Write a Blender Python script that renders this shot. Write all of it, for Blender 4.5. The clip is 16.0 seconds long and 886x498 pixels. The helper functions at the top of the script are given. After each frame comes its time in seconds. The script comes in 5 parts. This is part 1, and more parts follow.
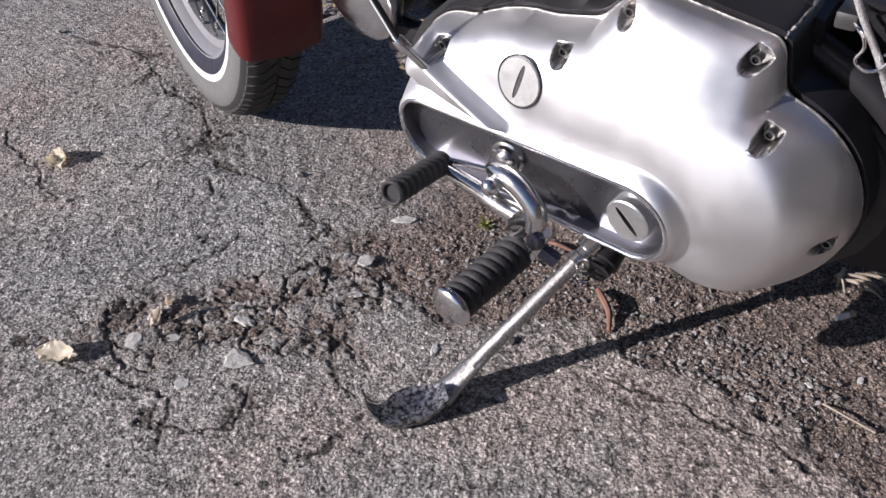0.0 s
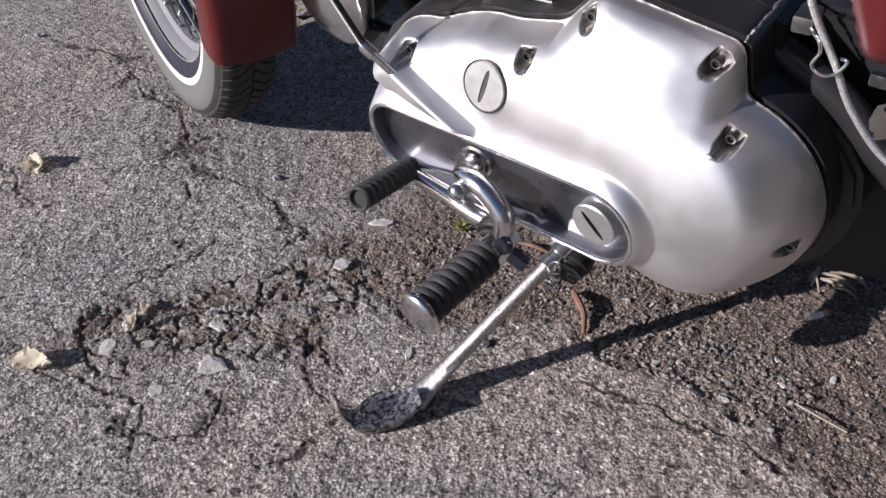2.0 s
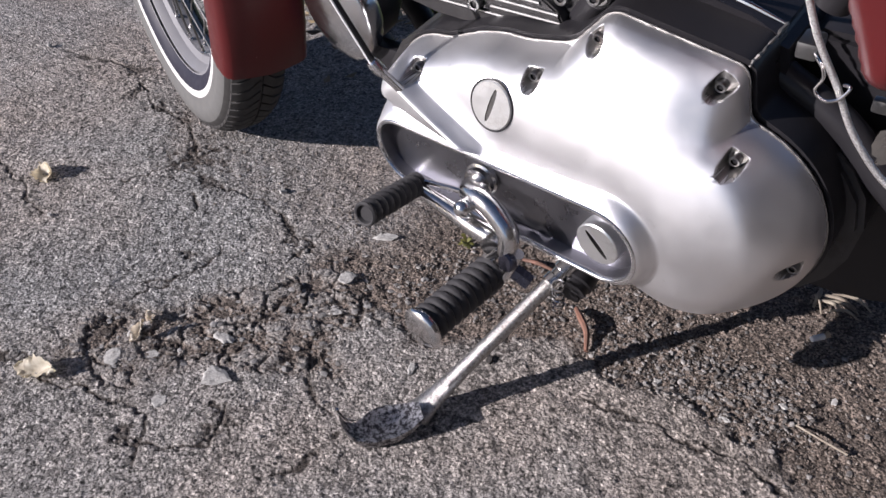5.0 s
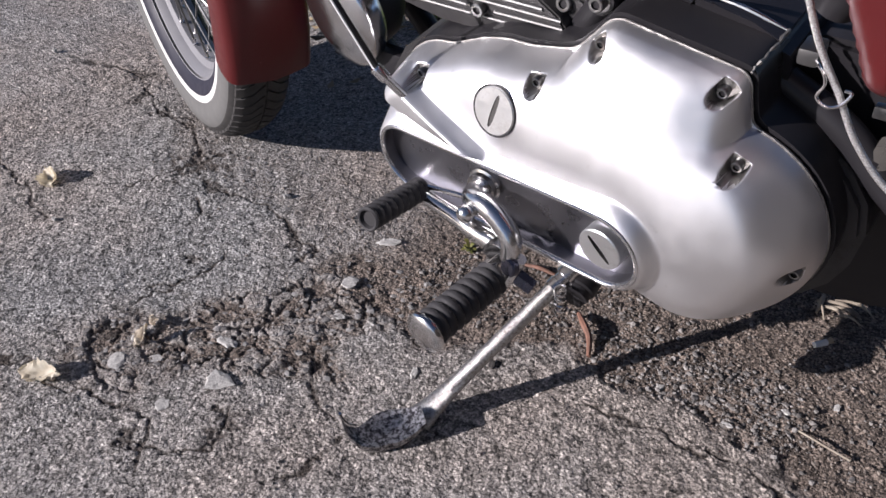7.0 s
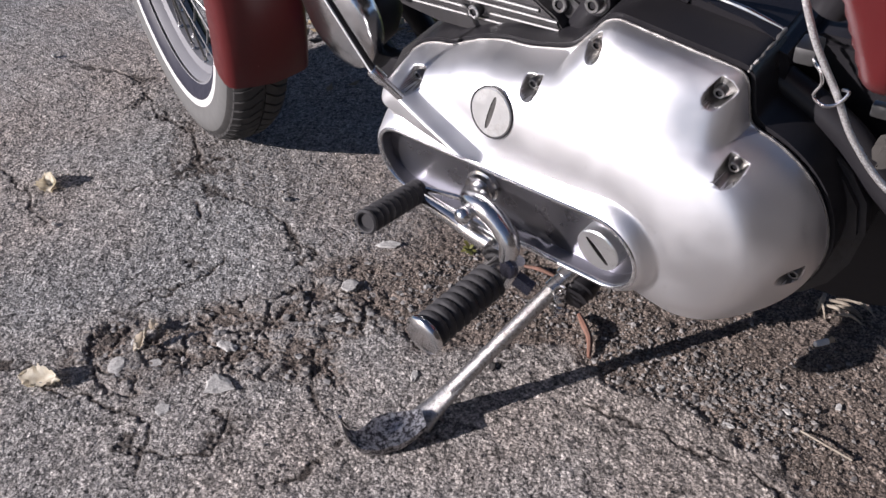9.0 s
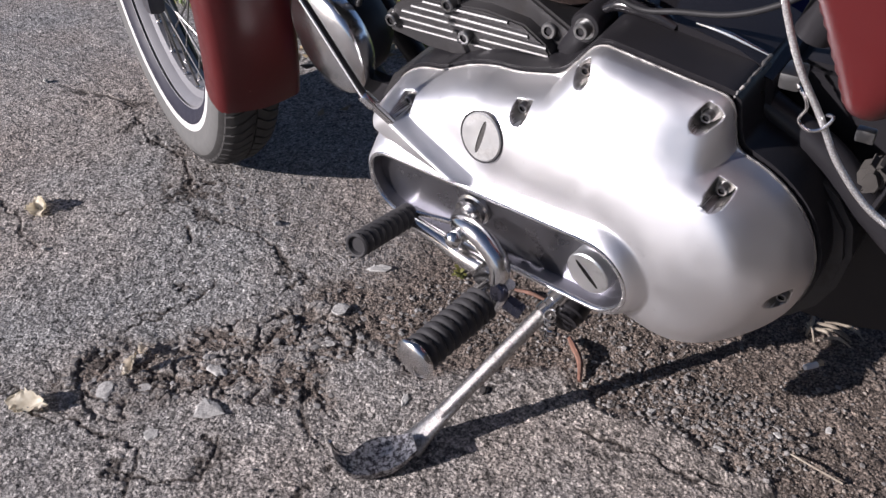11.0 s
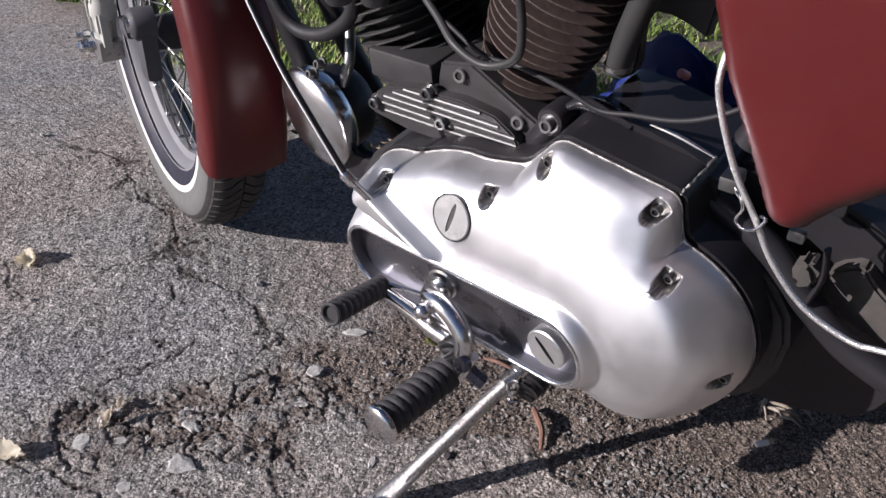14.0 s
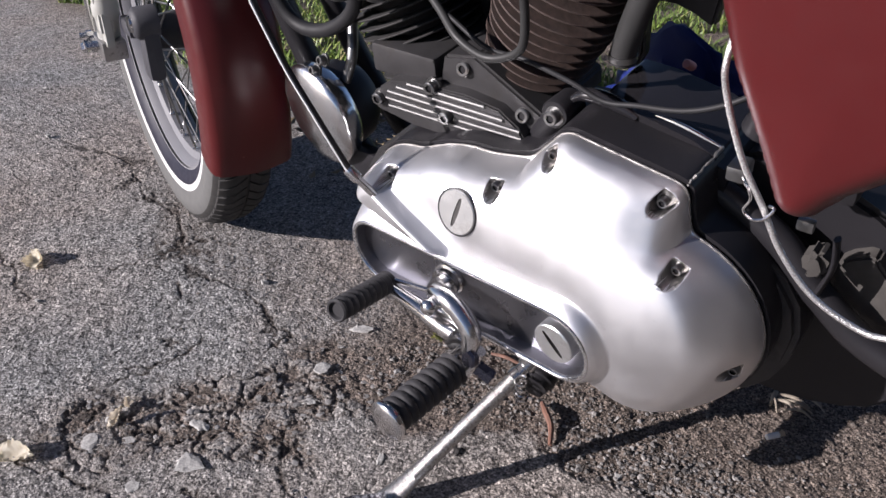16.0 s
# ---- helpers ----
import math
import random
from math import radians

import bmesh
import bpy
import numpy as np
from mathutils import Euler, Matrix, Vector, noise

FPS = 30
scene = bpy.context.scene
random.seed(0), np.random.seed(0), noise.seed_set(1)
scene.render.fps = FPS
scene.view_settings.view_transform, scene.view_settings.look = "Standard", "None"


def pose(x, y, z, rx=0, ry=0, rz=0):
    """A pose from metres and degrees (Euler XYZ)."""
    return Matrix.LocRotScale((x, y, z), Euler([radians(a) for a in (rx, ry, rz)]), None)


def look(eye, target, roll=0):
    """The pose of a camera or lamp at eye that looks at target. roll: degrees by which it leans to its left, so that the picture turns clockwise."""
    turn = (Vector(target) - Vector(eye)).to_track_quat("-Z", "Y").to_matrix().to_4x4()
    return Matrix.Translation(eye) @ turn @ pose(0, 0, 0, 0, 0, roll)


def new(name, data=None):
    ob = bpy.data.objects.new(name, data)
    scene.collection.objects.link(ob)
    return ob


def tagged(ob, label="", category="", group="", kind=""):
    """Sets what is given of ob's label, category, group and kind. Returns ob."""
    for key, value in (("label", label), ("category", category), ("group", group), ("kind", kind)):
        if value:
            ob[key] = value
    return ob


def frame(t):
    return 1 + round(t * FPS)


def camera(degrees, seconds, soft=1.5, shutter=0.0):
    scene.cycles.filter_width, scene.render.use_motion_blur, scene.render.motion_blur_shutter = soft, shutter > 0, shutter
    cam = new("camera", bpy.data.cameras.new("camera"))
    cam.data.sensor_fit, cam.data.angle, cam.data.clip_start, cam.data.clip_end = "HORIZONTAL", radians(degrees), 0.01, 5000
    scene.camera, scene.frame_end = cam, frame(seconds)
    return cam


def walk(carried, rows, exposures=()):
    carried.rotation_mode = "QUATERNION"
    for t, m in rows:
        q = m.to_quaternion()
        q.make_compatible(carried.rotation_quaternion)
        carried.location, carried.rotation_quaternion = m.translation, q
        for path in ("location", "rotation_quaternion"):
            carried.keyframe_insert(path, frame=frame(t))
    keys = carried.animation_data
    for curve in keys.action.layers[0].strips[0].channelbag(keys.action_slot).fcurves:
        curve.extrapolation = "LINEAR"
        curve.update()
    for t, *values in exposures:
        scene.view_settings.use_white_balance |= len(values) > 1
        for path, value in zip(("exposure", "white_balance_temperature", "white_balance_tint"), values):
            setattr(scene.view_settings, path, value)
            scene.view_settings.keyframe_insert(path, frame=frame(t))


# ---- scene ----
cam = camera(56.00, 16.0)
PATH = (
    (0.0, 0.1376, -0.7980, 0.7290, 38.44, -39.88, -1.83),
    (0.5, 0.1440, -0.7761, 0.7295, 36.93, -40.24, -1.70),
    (1.0, 0.1561, -0.7697, 0.7288, 37.66, -40.83, -2.85),
    (1.5, 0.1572, -0.7750, 0.7325, 37.15, -39.69, -1.55),
    (2.0, 0.1552, -0.7775, 0.7344, 38.05, -40.14, -2.16),
    (2.5, 0.1593, -0.7735, 0.7389, 38.20, -40.02, -2.49),
    (3.0, 0.1580, -0.7783, 0.7388, 40.04, -39.77, -3.43),
    (3.5, 0.1534, -0.7833, 0.7417, 39.79, -39.65, -2.83),
    (4.0, 0.1537, -0.7828, 0.7395, 39.74, -40.04, -2.33),
    (4.2, 0.1545, -0.7807, 0.7392, 38.31, -39.53, -1.30),
    (6.3, 0.1574, -0.7822, 0.7424, 38.72, -38.94, -1.75),
    (6.5, 0.1575, -0.7818, 0.7401, 38.87, -39.02, -1.73),
    (7.0, 0.1584, -0.7825, 0.7418, 38.61, -38.81, -1.42),
    (7.5, 0.1597, -0.7806, 0.7405, 38.67, -38.91, -1.59),
    (8.0, 0.1601, -0.7800, 0.7419, 38.44, -39.01, -1.39),
    (8.5, 0.1605, -0.7798, 0.7405, 38.85, -38.74, -1.94),
    (10.8, 0.1605, -0.7750, 0.7453, 38.69, -38.64, -2.19),
    (11.0, 0.1627, -0.7806, 0.7418, 37.98, -37.02, -1.54),
    (11.4, 0.1685, -0.7817, 0.7365, 38.22, -35.50, -0.39),
    (11.5, 0.1609, -0.7671, 0.7577, 39.93, -37.20, -3.16),
    (11.6, 0.1664, -0.7679, 0.7457, 42.40, -37.35, -5.31),
    (11.8, 0.1731, -0.7666, 0.7508, 41.28, -34.96, -2.70),
    (12.0, 0.1766, -0.7640, 0.7608, 36.47, -35.60, 1.29),
    (12.2, 0.1836, -0.7557, 0.7891, 41.60, -33.59, -3.04),
    (12.5, 0.1993, -0.7730, 0.8112, 38.28, -31.51, -0.33),
    (13.0, 0.2015, -0.8126, 0.8098, 36.61, -32.17, 1.90),
    (13.1, 0.1980, -0.7925, 0.8050, 34.43, -33.80, 2.65),
    (13.5, 0.2009, -0.7988, 0.7916, 38.57, -33.19, 1.65),
    (14.0, 0.1957, -0.7978, 0.7859, 36.75, -33.08, 1.48),
    (14.5, 0.1942, -0.7964, 0.7840, 36.86, -33.43, 0.92),
    (15.0, 0.1952, -0.7969, 0.7836, 35.78, -32.92, 2.06),
    (15.5, 0.1937, -0.7970, 0.7822, 37.00, -33.21, 1.11),
    (16.0, 0.1953, -0.7943, 0.7813, 37.35, -33.29, 0.40),
)


def camera_pose(x, y, z, yaw, pitch, roll):
    return pose(x, y, z, 90 + pitch, 0, yaw) @ pose(0, 0, 0, 0, 0, roll)


walk(cam, [(row[0], camera_pose(*row[1:])) for row in PATH], exposures=[(0.0, 0.67, 6400, 17), (3.0, 0.61, 6400, 17)])

# ---- world and sun ----
SUN_AZ, SUN_EL = 53.9, 21.1          # the way that shadows fall on the ground, and the height of the sun
world = bpy.data.worlds.new("sky")
scene.world = world
world.use_nodes = True
wn = world.node_tree.nodes
sky = wn.new("ShaderNodeTexSky")
sky.sky_type, sky.sun_disc = "NISHITA", False
sky.air_density, sky.dust_density = 0.55, 0.4
sky.sun_elevation = radians(SUN_EL)
sky.sun_rotation = radians(90 - (SUN_AZ + 180))
wn["Background"].inputs["Strength"].default_value = 0.058
world.node_tree.links.new(sky.outputs[0], wn["Background"].inputs["Color"])
sun_data = bpy.data.lights.new("sun", "SUN")
sun_data.energy, sun_data.angle, sun_data.color = 5.0, radians(0.5), (1.0, 0.955, 0.92)
sun = new("sun", sun_data)
sd = Vector((math.cos(radians(SUN_AZ)) * math.cos(radians(SUN_EL)), math.sin(radians(SUN_AZ)) * math.cos(radians(SUN_EL)), -math.sin(radians(SUN_EL))))
sun.matrix_world = look(Vector((0, 0, 0)) - sd * 20, (0, 0, 0))


# ---- materials ----
class Nodes:
    """A short hand for a procedural material."""

    def __init__(self, name):
        self.mat = bpy.data.materials.new(name)
        self.mat.use_nodes = True
        self.t = self.mat.node_tree
        self.b = self.t.nodes["Principled BSDF"]
        self.co = self.t.nodes.new("ShaderNodeTexCoord").outputs["Object"]

    def link(self, a, b):
        self.t.links.new(a, b)

    def put(self, **kw):
        for k, v in kw.items():
            self.b.inputs[k.replace("_", " ")].default_value = v
        return self

    def noise(self, scale, detail=3.0, rough=0.55, stretch=None):
        n = self.t.nodes.new("ShaderNodeTexNoise")
        n.inputs["Scale"].default_value, n.inputs["Detail"].default_value, n.inputs["Roughness"].default_value = scale, detail, rough
        if stretch:
            m = self.t.nodes.new("ShaderNodeMapping")
            m.inputs["Scale"].default_value = stretch
            self.link(self.co, m.inputs[0])
            self.link(m.outputs[0], n.inputs["Vector"])
        else:
            self.link(self.co, n.inputs["Vector"])
        return n.outputs["Fac"]

    def cells(self, scale, feature="F1", out="Distance"):
        n = self.t.nodes.new("ShaderNodeTexVoronoi")
        n.feature = feature
        n.inputs["Scale"].default_value = scale
        self.link(self.co, n.inputs["Vector"])
        return n.outputs[out]

    def ramp(self, fac, *stops):
        n = self.t.nodes.new("ShaderNodeValToRGB")
        e = n.color_ramp.elements
        while len(e) < len(stops):
            e.new(0.5)
        for k, (p, c) in enumerate(stops):
            e[k].position = p
            e[k].color = (*c, 1) if hasattr(c, "__len__") else (c, c, c, 1)
        self.link(fac, n.inputs[0])
        return n.outputs[0]

    def mix(self, fac, a, b, kind="MIX"):
        n = self.t.nodes.new("ShaderNodeMix")
        n.data_type, n.blend_type = "RGBA", kind
        for k, v in ((0, fac), (6, a), (7, b)):
            sock = n.inputs[k]
            if hasattr(v, "node"):
                self.link(v, sock)
            elif k == 0:
                sock.default_value = v
            else:
                sock.default_value = (*v, 1) if hasattr(v, "__len__") else (v, v, v, 1)
        return n.outputs[2]

    def colour(self, c):
        self.link(c, self.b.inputs["Base Color"])
        return self

    def rough(self, c):
        self.link(c, self.b.inputs["Roughness"])
        return self

    def bump(self, height, strength=0.3, distance=0.001):
        n = self.t.nodes.new("ShaderNodeBump")
        n.inputs["Strength"].default_value, n.inputs["Distance"].default_value = strength, distance
        if self.b.inputs["Normal"].is_linked:
            self.link(self.b.inputs["Normal"].links[0].from_socket, n.inputs["Normal"])
        self.link(height, n.inputs["Height"])
        self.link(n.outputs[0], self.b.inputs["Normal"])
        return self


def metal(name, colour, r0, r1, scale=60, bump=0.05, dirt=None, metallic=1.0, dirt_at=(0.55, 0.75)):
    n = Nodes(name).put(Metallic=metallic)
    big, fine = n.noise(scale * 0.2, 4), n.noise(scale * 8, 3)
    c = n.mix(big, tuple(v * 0.9 for v in colour), colour)
    if dirt:
        c = n.mix(n.ramp(n.noise(scale * 0.5, 6, 0.7), (dirt_at[0], 0.0), (dirt_at[1], 1.0)), c, dirt)
    n.colour(c)
    n.rough(n.ramp(n.noise(scale, 5), (0.3, r0), (0.7, r1)))
    return n.bump(fine, bump, 0.0005).mat


def plain(name, colour, r0=0.4, r1=0.6, scale=60, vary=0.75, bump=0.15, dist=0.0006):
    n = Nodes(name)
    n.colour(n.mix(n.noise(scale * 0.3, 5), tuple(v * vary for v in colour), colour))
    n.rough(n.ramp(n.noise(scale, 4), (0.3, r0), (0.7, r1)))
    n.b.inputs["Specular IOR Level"].default_value = 0.3 if r0 > 0.35 else 0.5
    return n.bump(n.noise(scale * 10, 3), bump, dist).mat


def brushed_aluminium():
    n = Nodes("cast aluminium, polished by hand").put(Metallic=1.0)
    big = n.noise(9, 4)
    c = n.mix(big, (0.74, 0.74, 0.76), (0.86, 0.86, 0.87))
    c = n.mix(n.ramp(n.noise(40, 6, 0.7), (0.62, 0.0), (0.8, 0.5)), c, (0.5, 0.49, 0.48))
    n.colour(c)
    n.rough(n.ramp(n.noise(25, 5), (0.3, 0.39), (0.7, 0.49)))
    n.bump(n.noise(220, 3, 0.6, (0.3, 1, 2.5)), 0.10, 0.0004)
    return n.bump(n.noise(900, 2), 0.06, 0.0003).mat


ALU = brushed_aluminium()
ALU_RIM = metal("polished aluminium edge", (0.86, 0.86, 0.87), 0.16, 0.26, 40, 0.03)
CAP = metal("dull cast cap metal", (0.78, 0.79, 0.79), 0.34, 0.46, 60, 0.12, (0.42, 0.41, 0.4))
CHROME = metal("worn chrome", (0.70, 0.69, 0.685), 0.13, 0.26, 50, 0.04, (0.22, 0.18, 0.14), dirt_at=(0.62, 0.8))
CHROME_PIT = metal("pitted chrome", (0.52, 0.51, 0.50), 0.28, 0.5, 620, 0.5, (0.20, 0.18, 0.165), dirt_at=(0.44, 0.66))
STEEL = metal("bare steel bolt", (0.25, 0.25, 0.25), 0.3, 0.45, 80, 0.1, (0.15, 0.1, 0.07))
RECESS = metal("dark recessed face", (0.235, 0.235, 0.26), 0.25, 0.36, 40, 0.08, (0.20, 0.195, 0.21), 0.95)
BLACK = plain("black crankcase paint", (0.022, 0.021, 0.024), 0.36, 0.46, 50, 0.6, 0.12)
CASE = metal("grimy cast engine case", (0.058, 0.056, 0.058), 0.42, 0.6, 60, 0.25, (0.042, 0.038, 0.035), 0.5)
RUBBER = plain("black rubber", (0.036, 0.035, 0.038), 0.5, 0.72, 70, 0.7, 0.3)
TYRE = plain("tyre rubber", (0.045, 0.043, 0.042), 0.65, 0.85, 60, 0.6, 0.3)
WHITEWALL = plain("whitewall rubber", (0.62, 0.61, 0.6), 0.5, 0.65, 20, 0.85, 0.1)
SIDEWALL = plain("dusty grey tyre wall", (0.125, 0.125, 0.122), 0.6, 0.8, 25, 0.8, 0.15)
DARKRING = plain("blue-black ring for the rim's shade", (0.018, 0.018, 0.032), 0.4, 0.6, 30, 0.8, 0.1)
FORK = plain("grey fork paint", (0.42, 0.42, 0.39), 0.35, 0.5, 30, 0.85, 0.1)
HOSE = plain("grey hose rubber", (0.034, 0.034, 0.034), 0.4, 0.6, 40, 0.7, 0.15)
CABLE = plain("black cable sheath", (0.018, 0.018, 0.020), 0.5, 0.65, 50, 0.8, 0.05)
WHITE = plain("white card", (0.75, 0.75, 0.75), 0.5, 0.6, 20, 0.95, 0.05)
BLUE = plain("blue plastic sheet", (0.014, 0.026, 0.150), 0.4, 0.6, 20, 0.6, 0.2)
PINK = plain("faded red plastic", (0.90, 0.40, 0.36), 0.4, 0.6)


def red_paint():
    n = Nodes("worn dark red paint").put(Metallic=0.0, Coat_Weight=0.40, Coat_Roughness=0.26)
    n.b.inputs["Specular IOR Level"].default_value = 0.22
    c = n.mix(n.noise(12, 5), (0.066, 0.0070, 0.0080), (0.086, 0.0100, 0.0108))
    c = n.mix(n.ramp(n.noise(90, 6, 0.75), (0.70, 0.0), (0.76, 0.7)), c, (0.28, 0.12, 0.11))
    n.colour(c)
    n.rough(n.ramp(n.noise(50, 5), (0.3, 0.32), (0.7, 0.48)))
    return n.bump(n.noise(600, 4), 0.14, 0.0005).mat


def rusty(name, a, b):
    n = Nodes(name)
    c = n.mix(n.noise(45, 6, 0.65), a, b)
    n.colour(n.mix(n.ramp(n.noise(160, 4), (0.4, 0.0), (0.75, 0.6)), c, (0.02, 0.017, 0.016)))
    n.put(Metallic=0.15)
    n.rough(n.ramp(n.noise(60, 4), (0.3, 0.55), (0.7, 0.8)))
    return n.bump(n.noise(350, 4), 0.4, 0.0008).mat


RED = red_paint()
RUST = rusty("rusty iron fins", (0.100, 0.066, 0.056), (0.048, 0.036, 0.032))
SOOT_SHADE = rusty("sooty iron, also shade in cap slots", (0.085, 0.082, 0.079), (0.034, 0.032, 0.031))
# Front fins are darkened all over; their shade is put into the colour.
SHADED_FIN = rusty("iron fins with shade in the colour", (0.050, 0.050, 0.050), (0.016, 0.015, 0.015))
# Near-black barrels: the shade between the fins is put into the colour.
BARREL = rusty("near-black for shaded gaps", (0.020, 0.017, 0.015), (0.012, 0.011, 0.010))


# ---- mesh helpers ----
def mesh_of(name, bm, mats, smooth=True):
    me = bpy.data.meshes.new(name)
    bm.normal_update()
    bm.to_mesh(me)
    bm.free()
    for m in mats if isinstance(mats, (list, tuple)) else [mats]:
        me.materials.append(m)
    if smooth:
        me.shade_smooth()
        me.set_sharp_from_angle(angle=radians(40))
    return me


def part(name, bm, mats, parent=None, label="", smooth=True):
    ob = new(name, mesh_of(name, bm, mats, smooth))
    ob.parent = parent
    if label:
        tagged(ob, label)
    return ob


def frame_along(d):
    d = Vector(d).normalized()
    a = d.cross(Vector((0, 0, 1)) if abs(d.z) < 0.9 else Vector((1, 0, 0))).normalized()
    return a, d.cross(a).normalized(), d


def add_lathe(bm, base, axis, profile, seg=32, cap=True, mat=0, turn=0.0):
    """A turned body: rows of (distance along the axis, radius)."""
    a, b, d = frame_along(axis)
    base, rings = Vector(base), []
    for s, r in profile:
        rings.append([bm.verts.new(base + d * s + (a * math.cos(q) + b * math.sin(q)) * r) for q in (2 * math.pi * k / seg + turn for k in range(seg))])
    out = []
    for r0, r1 in zip(rings, rings[1:]):
        for k in range(seg):
            out.append(bm.faces.new((r0[k], r0[(k + 1) % seg], r1[(k + 1) % seg], r1[k])))
    if cap:
        out.append(bm.faces.new(rings[0][::-1]))
        out.append(bm.faces.new(rings[-1]))
    for f in out:
        f.material_index = mat
    return bm


def lathe(base, axis, profile, seg=32, cap=True, turn=0.0):
    return add_lathe(bmesh.new(), base, axis, profile, seg, cap, 0, turn)


def glide(points, steps=8):
    """Points along a smooth curve through the given ones."""
    p = [Vector(q) for q in points]
    p = [p[0] * 2 - p[1], *p, p[-1] * 2 - p[-2]]
    out = []
    for k in range(1, len(p) - 2):
        for s in range(steps):
            t = s / steps
            out.append(0.5 * (2 * p[k] + (p[k + 1] - p[k - 1]) * t + (2 * p[k - 1] - 5 * p[k] + 4 * p[k + 1] - p[k + 2]) * t * t + (3 * p[k] - p[k - 1] - 3 * p[k + 1] + p[k + 2]) * t ** 3))
    return out + [p[-2]]


def add_tube(bm, points, radius, seg=12, smooth=8, mat=0, flat=1.0):
    """A round tube along a smooth curve; radius: one number or one for each given point."""
    pts = glide(points, smooth) if smooth else [Vector(q) for q in points]
    n = len(pts)
    if hasattr(radius, "__len__"):
        rad = np.interp(np.linspace(0, 1, n), np.linspace(0, 1, len(radius)), radius)
    else:
        rad = [radius] * n
    rings, a = [], None
    for k, q in enumerate(pts):
        d = (pts[min(k + 1, n - 1)] - pts[max(k - 1, 0)]).normalized()
        if a is None:
            a = frame_along(d)[0]
        a = (a - d * a.dot(d)).normalized()
        b = d.cross(a)
        rings.append([bm.verts.new(q + (a * math.cos(w) + b * math.sin(w) * flat) * float(rad[k])) for w in (2 * math.pi * j / seg for j in range(seg))])
    fs = []
    for r0, r1 in zip(rings, rings[1:]):
        for k in range(seg):
            fs.append(bm.faces.new((r0[k], r0[(k + 1) % seg], r1[(k + 1) % seg], r1[k])))
    fs.append(bm.faces.new(rings[0][::-1]))
    fs.append(bm.faces.new(rings[-1]))
    for f in fs:
        f.material_index = mat
    return bm


def tube(points, radius, seg=12, smooth=8, flat=1.0):
    return add_tube(bmesh.new(), points, radius, seg, smooth, 0, flat)


def add_box(bm, lo, hi, bevel=0.0, m=None):
    """A box between two corners, with rounded edges, under the pose m."""
    lo, hi = Vector(lo), Vector(hi)
    g = bmesh.ops.create_cube(bm, size=1.0)["verts"]
    for v in g:
        v.co = Vector([(lo[k] + hi[k]) / 2 + v.co[k] * (hi[k] - lo[k]) for k in range(3)])
    if bevel:
        es = {e for v in g for e in v.link_edges}
        g = list({v for f in bmesh.ops.bevel(bm, geom=list(es), offset=bevel, segments=2, affect="EDGES", profile=0.6)["faces"] for v in f.verts} | {v for v in g if v.is_valid})
    if m is not None:
        for v in g:
            v.co = m @ v.co
    return bm


def box(lo, hi, bevel=0.0, m=None):
    return add_box(bmesh.new(), lo, hi, bevel, m)


def prism(outline, lo, hi, axis=1, bevel=0.0):
    """A plate: an outline in the plane across the axis, from lo to hi along it."""
    bm = bmesh.new()

    def at(p, s):
        q = [p[0], p[1]]
        q.insert(axis, s)
        return q

    n = len(outline)
    a = [bm.verts.new(at(p, lo)) for p in outline]
    b = [bm.verts.new(at(p, hi)) for p in outline]
    bm.faces.new(a)
    bm.faces.new(b[::-1])
    for k in range(n):
        bm.faces.new((a[k], b[k], b[(k + 1) % n], a[(k + 1) % n]))
    bmesh.ops.recalc_face_normals(bm, faces=bm.faces)
    if bevel:
        bmesh.ops.bevel(bm, geom=[e for e in bm.edges if e.calc_face_angle(0) > 0.6], offset=bevel, segments=2, affect="EDGES")
    return bm


def rounded(outline, steps=4):
    """An outline with its corners cut round, by Chaikin's rule."""
    p = [Vector(q) for q in outline]
    for _ in range(steps):
        p = [q for k in range(len(p)) for q in (p[k] * 0.75 + p[(k + 1) % len(p)] * 0.25, p[k] * 0.25 + p[(k + 1) % len(p)] * 0.75)]
    return p


def thing(name, label, category, m=None, group="", kind=""):
    ob = new(name)
    ob.empty_display_size = 0.02
    if m is not None:
        ob.matrix_world = m
    return tagged(ob, label, category, group, kind)
DARK_STEEL = metal("dark oiled steel", (0.10, 0.10, 0.13), 0.2, 0.35, 80, 0.1)
GLOSS_BLACK = plain("glossy black paint", (0.022, 0.021, 0.024), 0.12, 0.25, 50, 0.6, 0.05)
DARK_GRIMY = metal("grimy cast aluminium, darkened for shaded pockets", (0.42, 0.41, 0.40), 0.45, 0.35, 220, 0.3, (0.05, 0.045, 0.04))
RIM_WORN = metal("worn pale edge", (0.30, 0.29, 0.28), 0.5, 0.65, 150, 0.2, (0.1, 0.09, 0.08))
DUSTY = plain("black paint under brown dust", (0.105, 0.097, 0.090), 0.6, 0.9, 120, 0.25, 0.5)
SILVER = plain("silver rim paint", (0.21, 0.21, 0.225), 0.35, 0.5, 40, 0.75, 0.15)


# ---- the motorcycle, in its own frame: x to the rear, y to its right, z up; it leans on its stand ----
LEAN = 8.5
BIKE = pose(0, 0, 0, LEAN, 0, 0)
UNLEAN = BIKE.inverted()
bike = thing("motorcycle", "old dark red V-twin motorcycle leaning on its side stand", "motorcycle", BIKE)


def step(d, a, b):
    t = np.clip((d - a) / (b - a), 0, 1)
    return t * t * (3 - 2 * t)


# primary cover: a cast shell whose depth follows the distance from its outline
def smooth_min(a, b, k):
    h = np.clip(0.5 + 0.5 * (b - a) / k, 0, 1)
    return b + (a - b) * h - k * h * (1 - h)


